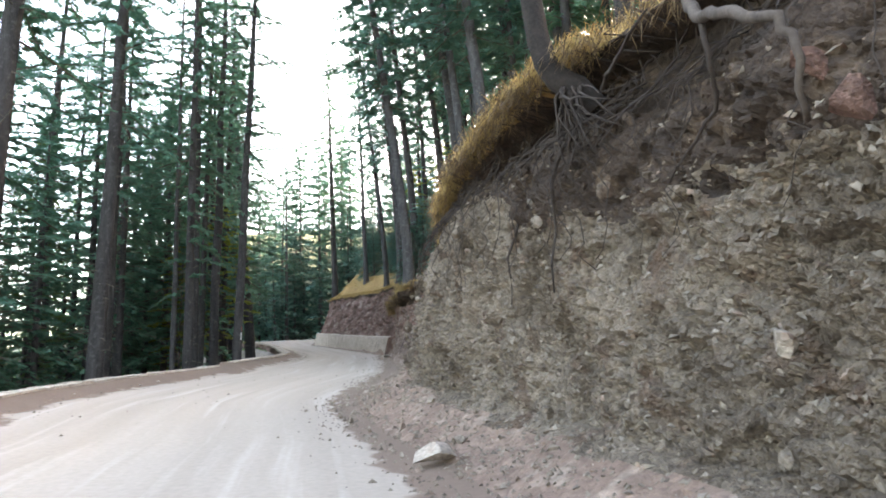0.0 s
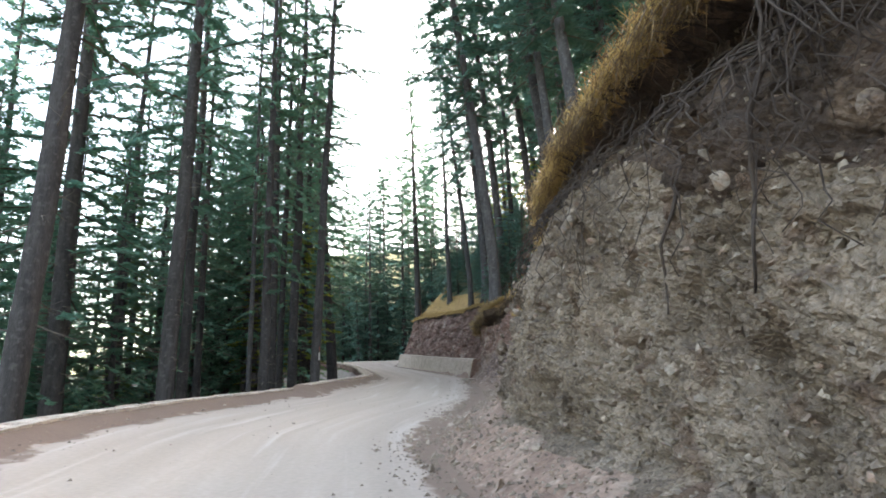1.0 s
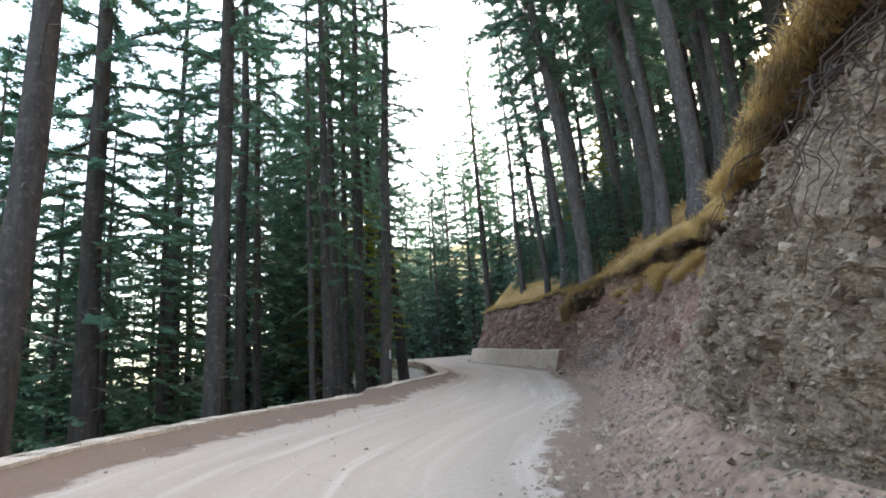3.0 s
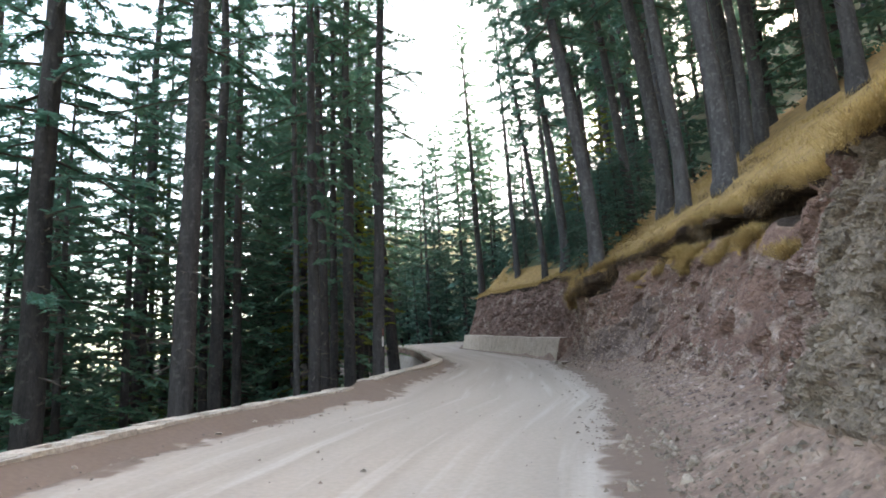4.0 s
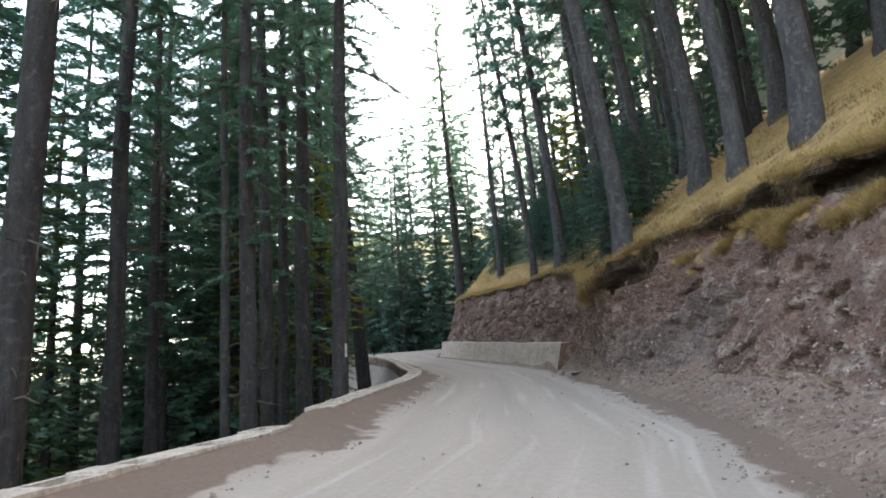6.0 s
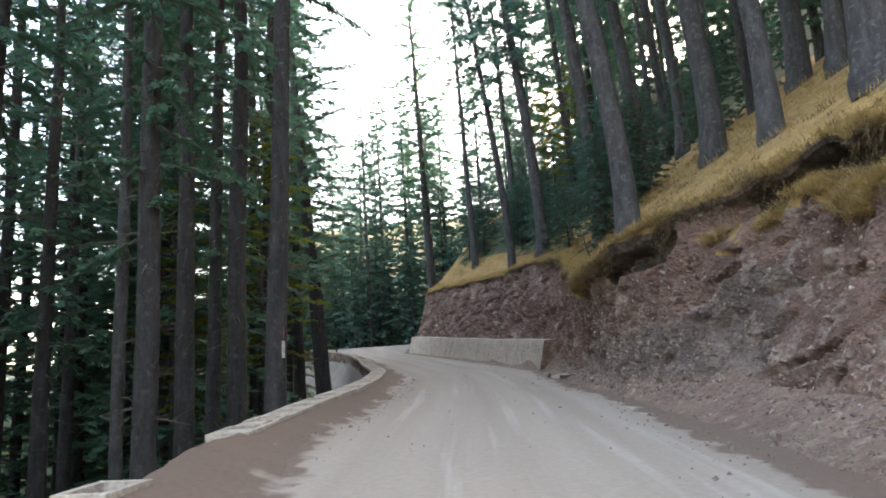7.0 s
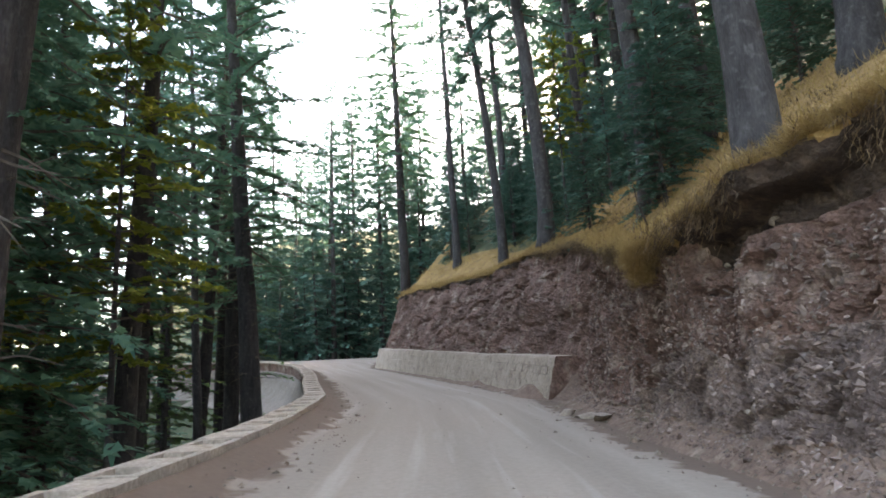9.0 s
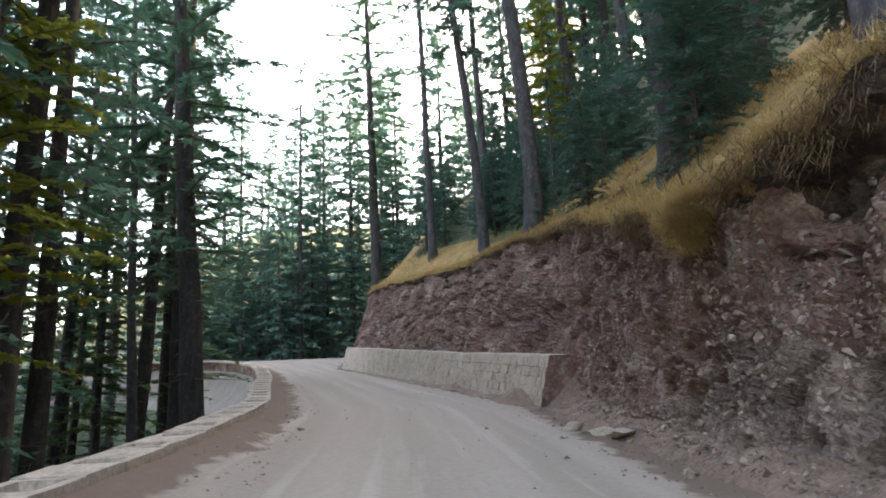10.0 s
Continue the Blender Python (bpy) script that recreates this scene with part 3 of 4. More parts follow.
def sprays(P, AX, W, rg, wide):
    """Feathery sprays: a middle blade and three pairs of side blades each, as single triangles."""
    n = len(P)
    up = np.tile(np.array([0.0, 0.0, 1.0]), (n, 1)) + rg.uniform(-0.45, 0.45, (n, 3))
    SD = np.cross(AX, up)
    SD /= np.linalg.norm(SD, axis=1, keepdims=True) + 1e-6
    UP = np.cross(SD, AX)
    W = W[:, None]
    tris = []
    for u, sgn, ln, wd in ((0.0, 0, 1.0, 0.15), (0.08, 1, 0.55, 0.17), (0.16, -1, 0.55, 0.17), (0.42, 1, 0.46, 0.16), (0.50, -1, 0.46, 0.16)):
        a = P + AX * W * u
        d = AX * (1.0 if sgn == 0 else 0.72) + SD * (sgn * rg.uniform(0.55, 0.95, (n, 1))) + UP * rg.uniform(-0.22, 0.12, (n, 1))
        d /= np.linalg.norm(d, axis=1, keepdims=True)
        s = np.cross(d, UP + rg.uniform(-0.5, 0.5, (n, 3)))
        s /= np.linalg.norm(s, axis=1, keepdims=True) + 1e-6
        L = W * ln * rg.uniform(0.8, 1.2, (n, 1))
        w = W * wd * wide
        m = a + d * L * 0.35
        tris.append(np.stack([a + (m - a) * 0.1 - s * w * 0.5, m + s * w * 1.1, a + d * L], axis=1))
    t = np.concatenate(tris, axis=0).reshape(-1, 3)
    return t


def crown_mesh(name, height, z0, reach, count, tufts, seed, mat, droop=0.25, shape=0.75, size=1.05, low=0.6, wide=1.0):
    """Boughs in loose whorls, each with side sprays of needle blades."""
    rg = np.random.default_rng(seed)
    P, AX, W = [], [], []
    bv2, bf2 = [], []
    for i in range(count):
        k = (i + rg.uniform(0, 1)) / count
        z = z0 + (height * 0.985 - z0) * k ** 0.92
        rel = (z - z0) / (height - z0)
        L = reach * (1 - rel) ** shape * rg.uniform(0.5, 1.12) * (low + (1 - low) * min(1, rel * 4)) + 0.3
        a = i * 2.39996 + rg.uniform(-0.6, 0.6)
        d = np.array([math.cos(a), math.sin(a), rg.uniform(-0.2, 0.2) + 0.35 * rel])
        s = np.array([-math.sin(a), math.cos(a), 0.0])
        n = max(4, int(tufts * (0.25 + 0.75 * L / reach)))
        start = np.array([0, 0, z])
        bow = rg.uniform(0.6, 1.4) * droop * L
        at = [start + d * L * u - np.array([0, 0, bow * u * u]) for u in (0, 0.35, 0.7, 1.0)]
        tube(bv2, bf2, at, [0.012 * L + 0.012, 0.009 * L + 0.008, 0.005 * L + 0.005, 0.004], 3, close=False)
        for j in range(n):
            u = 0.12 + 0.88 * (j + rg.uniform(0, 1)) / n
            P.append(start + d * L * u - np.array([0, 0, bow * u * u]))
            sgn = 1 if j % 2 else -1
            ax = s * sgn * rg.uniform(0.3, 1.0) + d * rg.uniform(0.3, 1.0) + np.array([0, 0, rg.uniform(-0.5, 0.12)])
            AX.append(ax / np.linalg.norm(ax))
            W.append(size * rg.uniform(0.6, 1.25) * (1.1 - 0.4 * u) * (0.6 + 0.4 * L / reach))
    t = sprays(np.array(P), np.array(AX), np.array(W), rg, wide)
    f = [(3 * q, 3 * q + 1, 3 * q + 2) for q in range(len(t) // 3)]
    nf, nv = len(f), len(t)
    f += [tuple(nv + q for q in ff) for ff in bf2]
    me = bpy.data.meshes.new(name)
    me.from_pydata(t.tolist() + bv2, [], f)
    me.materials.append(mat)
    me.materials.append(M_TWIG)
    ids = np.zeros(len(f), dtype=np.int32)
    ids[nf:] = 1
    me.polygons.foreach_set("material_index", ids)
    return me


def dead_branch_mesh(name, z0, z1, count, seed, reach=1.4):
    rg = np.random.default_rng(seed)
    v, f = [], []
    for i in range(count):
        z, a = rg.uniform(z0, z1), rg.uniform(0, 6.28)
        L = rg.uniform(0.3, 1.0) * reach
        d = np.array([math.cos(a), math.sin(a), rg.uniform(-0.35, 0.2)])
        p = np.array([0, 0, z])
        tube(v, f, [p, p + d * L * 0.5, p + d * L + np.array([0, 0, rg.uniform(-0.2, 0.1)])], [0.03, 0.018, 0.006], 4, close=False)
        q = p + d * L * 0.55
        e = d + rg.uniform(-0.8, 0.8, 3)
        tube(v, f, [q, q + e * L * 0.35], [0.012, 0.004], 3, close=False)
    me = bpy.data.meshes.new(name)
    me.from_pydata(v, [], f)
    me.materials.append(M_TWIG)
    return me


KINDS = {}


def tree_kind(kind, height, r, label, crown, dead=None, bend=0.0, sweep=0.0, seed=1, bark=None):
    root = new("conifer_tree")
    tagged(root, label, "tree", "forest trees")
    for name, me in (("trunk", trunk_mesh("trunk", height, r, bend, sweep, seed, bark)), ("crown", crown), ("dead_wood", dead)):
        if me:
            ob = new(name, me)
            ob.parent = root
            if name == "dead_wood":
                ob["kind"] = "stuff"
    KINDS[kind] = [root, False, r]


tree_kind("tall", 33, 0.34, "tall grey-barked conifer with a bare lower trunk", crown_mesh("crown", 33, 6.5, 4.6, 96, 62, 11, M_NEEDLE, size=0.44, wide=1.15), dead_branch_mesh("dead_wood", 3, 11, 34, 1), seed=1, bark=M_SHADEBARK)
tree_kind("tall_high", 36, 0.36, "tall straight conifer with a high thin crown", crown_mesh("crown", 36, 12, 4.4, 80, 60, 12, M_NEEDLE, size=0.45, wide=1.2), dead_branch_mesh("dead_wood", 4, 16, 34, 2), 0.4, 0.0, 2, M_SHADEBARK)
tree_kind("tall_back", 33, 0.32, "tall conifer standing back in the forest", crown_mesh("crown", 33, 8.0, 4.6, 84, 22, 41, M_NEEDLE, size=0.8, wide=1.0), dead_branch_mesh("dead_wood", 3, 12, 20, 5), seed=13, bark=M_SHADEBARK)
tree_kind("swept", 34, 0.36, "tall conifer with a curved foot on the grass slope", crown_mesh("crown", 34, 11, 4.4, 70, 22, 13, M_NEEDLE3, size=0.95, wide=1.1), dead_branch_mesh("dead_wood", 5, 14, 16, 3), -0.6, 0.45, 3)
tree_kind("full", 25, 0.24, "dense dark green conifer branched down to its foot", crown_mesh("crown", 25, 0.8, 4.9, 118, 34, 14, M_NEEDLE, 0.3, size=0.68, wide=1.2), None, 0.0, 0.0, 4)
tree_kind("full_pale", 17, 0.18, "lighter green conifer branched down to its foot", crown_mesh("crown", 17, 0.5, 3.6, 90, 32, 15, M_NEEDLE2, 0.3, size=0.5, wide=1.3), None, 0.0, 0.0, 5)
tree_kind("slender", 32, 0.19, "slender conifer with short sparse branches", crown_mesh("crown", 32, 12, 2.2, 50, 11, 16, M_NEEDLE, 0.15, 0.5, 0.75, wide=0.75), dead_branch_mesh("dead_wood", 3, 14, 22, 4), 0.3, 0.0, 6)
tree_kind("spire", 30, 0.3, "dark conifer spire in the forest", crown_mesh("crown", 30, 0.6, 5.0, 100, 20, 18, M_NEEDLE3, 0.25, 0.7, 1.05, wide=1.4), None, 0.0, 0.0, 8)
tree_kind("young", 7, 0.08, "young soft-needled conifer on the slope", crown_mesh("crown", 7, 0.2, 2.0, 70, 24, 17, M_NEEDLE3, 0.3, 0.8, 0.38, wide=1.2), None, 0.0, 0.0, 7)
tree_kind("sapling", 4.6, 0.06, "bushy young conifer with soft dark needles", crown_mesh("crown", 4.6, 0.1, 1.5, 100, 26, 19, M_NEEDLE3, 0.35, 0.7, 0.26, wide=1.2), None, 0.0, 0.0, 9)

tree_kind("cedar", 28, 0.26, "open conifer with level tiers of branches", crown_mesh("crown", 28, 2.0, 5.2, 74, 17, 27, M_NEEDLE3, 0.08, 0.75, 0.85, wide=1.0), None, 0.0, 0.0, 12)
tree_kind("sunlit_broadleaf", 14, 0.10, "thin broad-leaved tree among the conifers, its leaves coloured as if sunlit", crown_mesh("crown", 14, 4.5, 2.5, 60, 30, 33, M_SUNLIT, 0.2, 0.45, 0.34, wide=2.2), None, 0.3, 0.0, 14)
tree_kind("spruce", 13, 0.14, "bushy teal-green spruce branched to the ground", crown_mesh("crown", 13, 0.2, 3.4, 80, 26, 20, M_NEEDLE3, 0.35, 0.75, 0.66, wide=1.4), None, 0.0, 0.0, 10)


def plant(kind, x, y, z, r=None, scale=1.0, turn=0.0, lean=0.0, lean_dir=180.0):
    """lean in degrees towards lean_dir (0: +x, 90: +y)."""
    entry = KINDS[kind]
    k = (r / entry[2]) if r else scale
    m = Matrix.Translation((x, y, z)) @ Matrix.Rotation(radians(lean), 4, Vector((-math.sin(radians(lean_dir)), math.cos(radians(lean_dir)), 0))) \
        @ Matrix.Rotation(radians(turn), 4, "Z") @ Matrix.Diagonal((k, k, scale, 1))
    if not entry[1]:
        entry[1] = True
        entry[0].matrix_basis = m
        return entry[0]
    src = entry[0]
    keep = src.matrix_basis.copy()
    src.matrix_basis = Matrix.Identity(4)
    ob = copy_thing(src, m)
    src.matrix_basis = keep
    return ob


# trunks that stand out along the drop: kind, x, y, radius, lean
for kind, x, y, r, lean, ld in (
        ("tall_high", -12.0, 16.8, 0.33, 3, 0), ("tall", -16.5, 24.3, 0.40, 0, 0), ("tall_high", -13.3, 25.7, 0.33, 2, 0), ("tall_high", -16.5, 32.9, 0.30, 1, 0),
        ("tall_high", -21.7, 35.5, 0.34, 1, 0), ("tall", -26.2, 44.2, 0.30, 0, 0), ("slender", -19.6, 40.4, 0.22, 0, 0), ("slender", -13.2, 33.0, 0.14, 0, 0),
        ("tall", -12.2, 32.3, 0.24, 0, 0), ("tall_high", -13.1, 35.5, 0.25, 0, 0), ("tall", -14.0, 38.7, 0.22, 1, 0), ("tall_high", -13.0, 38.0, 0.29, 1, 0),
        ("tall_high", -10.68, 34.7, 0.245, 2, 0), ("tall", -16.3, 57.5, 0.46, 4, 180), ("tall", -20.3, 64.8, 0.42, 0, 180), ("tall", -17.3, 50.0, 0.30, 0, 0), ("slender", -19.6, 59.6, 0.22, 3, 180),
        ("tall", -28.6, 74.0, 0.40, 0, 0)):
    plant(kind, x, y, valley_z(x, y), r, 1.0, (x * 97 + y * 31) % 360, lean, ld)
# trunks on the slope above the bank
for kind, x, y, r, lean in (("swept", -2.0, 38.9, 0.33, 6), ("swept", 1.5, 42.0, 0.40, 5), ("swept", 2.6, 34.3, 0.40, 4), ("swept", 1.6, 37.4, 0.30, 4), ("swept", -3.7, 58.0, 0.36, 4),
                            ("swept", -5.5, 65.1, 0.27, 5), ("swept", 8.6, 41.1, 0.45, 4), ("swept", 5.9, 45.1, 0.42, 4), ("tall", -13.0, 80.8, 0.40, 1), ("slender", -8.5, 74.3, 0.27, 1),
                            ("slender", -4.9, 75.6, 0.30, 1), ("swept", 0.4, 48.3, 0.30, 4), ("swept", -1.8, 46.5, 0.30, 4), ("swept", 3.7, 54.0, 0.34, 3), ("swept", 6.8, 51.0, 0.32, 4),
                            ("slender", -1.0, 62.0, 0.26, 2), ("swept", 4.4, 60.0, 0.32, 3)):
    plant(kind, x, y, hill_z(x, y), r, 1.0, 0 if kind == "swept" else x * 50, lean, 180)
for kind, x, y, k in (("spire", -2.5, 87.0, 0.9), ("full", 1.2, 84.0, 1.0), ("spire", 4.6, 80.0, 1.0), ("full", -5.5, 93.0, 1.0), ("tall_back", 2.2, 74.0, 0.9)):
    plant(kind, x, y, hill_z(x, y), None, k, x * 60)
for x, y, k in ((-1.9, 44.6, 0.9), (-1.2, 46.2, 1.15), (-0.3, 47.6, 1.1), (-2.6, 52.0, 0.8), (-3.4, 58.5, 0.9)):
    plant("sapling", x, y, hill_z(x, y), None, k, x * 80)
plant("cedar", -20.8, 89.0, 7.7, None, 1.0, 0)
plant("cedar", -25.5, 93.0, 7.9, None, 0.8, 130)
plant("spire", -17.0, 92.5, 7.8, 0.3, 1.0, 60)
plant("spire", -10.0, 98.0, 7.9, 0.27, 0.8, 10)
plant("spire", -13.5, 96.0, 7.9, 0.27, 0.7, 110)

# Trees added where foliage glows in the sun; the glow is leaf colour.
for x, y, k in ((-14.4, 43.7, 1.0), (-15.8, 40.4, 0.85)):
    plant("sunlit_broadleaf", x, y, valley_z(x, y), None, k, x * 40)
for x, y, k in ((-2.3, 61.2, 0.75), (0.6, 73.0, 0.8)):
    plant("sunlit_broadleaf", x, y, hill_z(x, y), None, k, x * 40)
rng = random.Random(11)
taken = [(-12, 16.8), (-16, 23.5), (-13.7, 26.3), (-16, 31.8)]


def scatter(count, x0, x1, y0, y1, kinds, where, gap, size=(0.75, 1.15)):
    made = 0
    for _ in range(count * 30):
        if made >= count:
            return
        x, y = rng.uniform(x0, x1), rng.uniform(y0, y1)
        if not where(x, y) or any((x - a) ** 2 + (y - b) ** 2 < gap * gap for a, b in taken):
            continue
        taken.append((x, y))
        made += 1
        kind = rng.choice(kinds)
        z = valley_z(x, y) if x < parapet_x(y) else (hill_z(x, y) if x > lip(y)[0] else road_z(y) - 0.3)
        plant(kind, x, y, z, None, rng.uniform(*size), 0 if kind == "swept" else rng.uniform(0, 360), rng.uniform(0, 2.5), 180 if kind == "swept" else rng.uniform(0, 360))


for x, y, k in ((-20, 38, 1.0), (-17.5, 36.5, 0.85), (-22, 47.5, 0.9), (-24.5, 44.5, 1.0), (-21.5, 42.8, 0.8)):
    taken.append((x, y))
    plant("tall_back", x, y, valley_z(x, y), 0.24, k, x * 70)
# Paler conifers whose needle colour stands in for sunlit patches.
for x, y in ((-22.5, 36.5), (-26.5, 47.0)):
    taken.append((x, y))
    plant("full_pale", x, y, valley_z(x, y), None, 1.25, x * 50)
for x, y in ((-17.6, 42.6), (-20.5, 46.5), (-23.5, 50.5), (-18.5, 27.5), (-22, 31), (-26, 35.5), (-24.5, 40.5), (-30, 41), (-33, 46), (-20, 21.5), (-24.5, 26.5), (-30, 33), (-17.6, 21.8), (-20.2, 25.2), (-18.2, 30.2), (-21.2, 28.2), (-24.0, 33.4), (-27.5, 30.0), (-22.5, 23.0), (-28.0, 38.0), (-16.4, 41.2), (-18.6, 45.0), (-20.2, 49.2), (-22.6, 53.2), (-24.2, 47.6), (-25.2, 57.0), (-21.4, 43.6), (-27.0, 52.0)):
    taken.append((x, y))
    plant("full", x, y, valley_z(x, y), None, 1.0 if y > 40 else 0.66 + 0.010 * (y - 20), x * 70)
scatter(24, -50, -14, 12, 40, ["full", "full", "full_pale"], lambda x, y: x < parapet_x(y) - (5.0 if y < 30 else 8.5) and x < -13.0 - 0.03 * y, 2.3, (0.5, 0.8))
scatter(14, -44, -14, 38, 82, ["full", "full", "full_pale"], lambda x, y: x < parapet_x(y) - 8.5 and (y < 41 or (x + 6) / (y - 31) < -0.62 or x < -36), 2.5)
scatter(7, -30, -14, 38, 66, ["tall_back"], lambda x, y: x < parapet_x(y) - 4.5, 2.6)
scatter(14, -50, -15, 10, 80, ["tall_back", "tall_back", "slender"], lambda x, y: x < parapet_x(y) - 7, 2.4)
scatter(30, -84, -34, 12, 90, ["spire"], lambda x, y: y < 62 + (-36 - x) * 0.45, 3.0)
scatter(24, -36, 6, 89, 118, ["spire", "spire", "full"], lambda x, y: not (-24.0 < x < -15.5) or y > 103, 3.0)
scatter(6, -40, 0, 114, 140, ["spire"], lambda x, y: True, 3.0)
scatter(10, -34, -4, 99.5, 112, ["spruce"], lambda x, y: True, 1.8)
scatter(24, -34, -6, 87.5, 99, ["spruce", "spruce", "young"], lambda x, y: True, 1.5)
scatter(28, -4, 24, 26, 84, ["swept", "swept", "slender", "tall_back"], lambda x, y: x > lip(y)[0] + 6.5, 2.6)
scatter(26, -4, 32, 30, 90, ["spire", "tall_back", "full"], lambda x, y: x > lip(y)[0] + 10.5, 2.5)
# Unseen trees, added to keep sun off the near road and cliff.
scatter(4, 4, 30, -25, 12, ["swept", "spire", "full"], lambda x, y: x > lip(y)[0] + 5.0, 2.6)
scatter(14, 3, 24, 12, 30, ["slender", "slender", "swept", "tall_back"], lambda x, y: x > lip(y)[0] + 5.5, 2.2)
scatter(8, -6, 26, 30, 88, ["young"], lambda x, y: x > lip(y)[0] + 8.5, 1.5)
scatter(18, -12, 10, 47, 84, ["sapling", "young"], lambda x, y: lip(y)[0] + 3.4 < x < lip(y)[0] + 10, 1.1)
scatter(18, -12, 2, 60, 80, ["young", "sapling"], lambda x, y: lip(y)[0] + 3.2 < x < lip(y)[0] + 8.5, 0.9)
scatter(7, -30, -21, 50, 78, ["full_pale", "sapling", "young"], lambda x, y: x < parapet_x(y) - 2.5, 1.4)

# ---- dry grass ----
rg = np.random.default_rng(7)


def tufts(name, places, blades, mat, length, width, label, droop=0.0):
    """Tufts of thin blades; places are rows of x, y, z, outward lean."""
    pts = np.repeat(np.array(places), blades, axis=0)
    n = len(pts)
    a = rg.uniform(0, 2 * math.pi, n)
    spread = rg.uniform(0.1, 1.6, n)
    d = np.stack([np.cos(a) * spread - pts[:, 3], np.sin(a) * spread, np.ones(n) - droop - pts[:, 3] * 0.9], axis=1)
    d /= np.linalg.norm(d, axis=1, keepdims=True)
    L = (rg.uniform(0.55, 1.25, n) * length)[:, None]
    s = np.stack([-np.sin(a), np.cos(a), np.zeros(n)], axis=1) * width
    root = pts[:, :3] + rg.uniform(-0.2, 0.2, (n, 3)) * np.array([1, 1, 0.35])
    bend = np.stack([d[:, 0] * 0.35, d[:, 1] * 0.35, -0.30 - 0.2 * rg.uniform(0, 1, n)], axis=1) * L
    v = np.stack([root - s, root + s, root + d * L + bend * 0.55], axis=1).reshape(-1, 3)
    f = [(3 * k, 3 * k + 1, 3 * k + 2) for k in range(n)]
    ob = mesh_object(name, v, f, mat)
    return tagged(ob, label, "grass", kind="stuff")


spots = []
for _ in range(13000):
    y = rg.uniform(-3, 80)
    d = abs(rg.normal(0, 0.5)) if rg.uniform() < 0.5 else rg.uniform(0, 9.0 if y < 47 else 4.2)
    if y < 7.3 and d < 0.7:
        continue
    x = lip(y)[0] - 0.12 + d
    spots.append((x, y, hill_z(x, y) - 0.03, rg.uniform(-0.2, 0.25 if y < 17 else 0.4) * math.exp(-d / 0.4)))
for _ in range(1500):
    y = rg.normal(41.8, 0.65)
    x, z, _a = bank_point(y, 0.91 - abs(rg.normal(0, 0.07)) * math.exp(-((y - 41.8) / 0.9) ** 2))
    spots.append((x - rg.uniform(0.05, 0.22), y, z, rg.uniform(0.1, 1.0)))
for _ in range(4600):
    y, u = rg.uniform(21.5, 35.6), rg.uniform(0.615, 0.72)
    if noise.noise((y * 0.9, u * 9.0, 8.0)) < (0.72 - u) * 3.5 - 0.10 + 0.25 * (1 - shelf(y)):
        continue
    x, z, _a = bank_point(y, u)
    spots.append((x - 0.03, y, z, rg.uniform(0.0, 0.7)))
for c in range(120):
    y0, hang = rg.uniform(18, 62), rg.uniform(0.0, 0.22)
    for _k in range(14):
        y = y0 + rg.normal(0, 0.13)
        x, z = lip(y)
        spots.append((x - 0.10 + rg.uniform(-0.1, 0.15), y, z - hang * rg.uniform(0, 1) + 0.03, rg.uniform(0.1, 0.9)))
tufts("dry_grass", spots, 12, M_GRASS, 0.24, 0.0075, "golden dry grass matted over the lip of the bank")
near_tufts = []
for _ in range(1500):
    y = rg.uniform(6.6, 17)
    d = abs(rg.normal(0, 0.22)) - 0.16
    x = lip(y)[0] + d
    near_tufts.append((x, y, (hill_z(x, y) if d > 0 else lip(y)[1] + d * 0.8) + 0.02, 0.0))
tufts("dry_grass", near_tufts, 22, M_GRASS, 0.135, 0.006, "soft golden dry grass along the cliff edge")
clumps = []
for _ in range(120):
    y = rg.uniform(24, 62)
    d = rg.uniform(-0.1, 6.5) if rg.uniform() < 0.5 else rg.uniform(-0.1, 1.2)
    for _k in range(9):
        x, yy = lip(y)[0] + d + rg.normal(0, 0.22), y + rg.normal(0, 0.25)
        clumps.append((x, yy, hill_z(x, yy), 0.0))
tufts("dead_bracken", clumps, 12, M_HANG, 0.15, 0.010, "brown clumps of dead bracken on the grass slope")
spots = []
for c in range(230):
    y = rg.uniform(1, 14.5) if c < 70 else rg.uniform(24, 60)
    if y > 20 and noise.noise((y * 0.7, 3, 3)) < 0.0:
        continue
    hang = rg.uniform(0.05, 0.45) if y > 20 else rg.uniform(0.02, 0.2)
    for _k in range(7):
        yy = y + rg.normal(0, 0.14)
        x, z = lip(yy)
        spots.append((x - 0.16 + rg.uniform(-0.12, 0.1), yy, z - hang * rg.uniform(0, 1), rg.uniform(0.1, 0.5)))
for c in range(42):
    y, hang = rg.uniform(31, 40.8), rg.uniform(0.1, 0.75)
    if noise.noise((y * 0.7, 3, 3)) < 0.0 and y < 39:
        continue
    for _k in range(8):
        yy = y + rg.normal(0, 0.12)
        x, z = lip(yy)
        spots.append((x - 0.12 + rg.uniform(-0.12, 0.15), yy, z - hang * rg.uniform(0, 1), rg.uniform(0.1, 0.6)))
tufts("hanging_rootlets", spots, 8, M_HANG, 0.19, 0.007, "brown rootlets and dead grass hanging under the sod", 1.5)


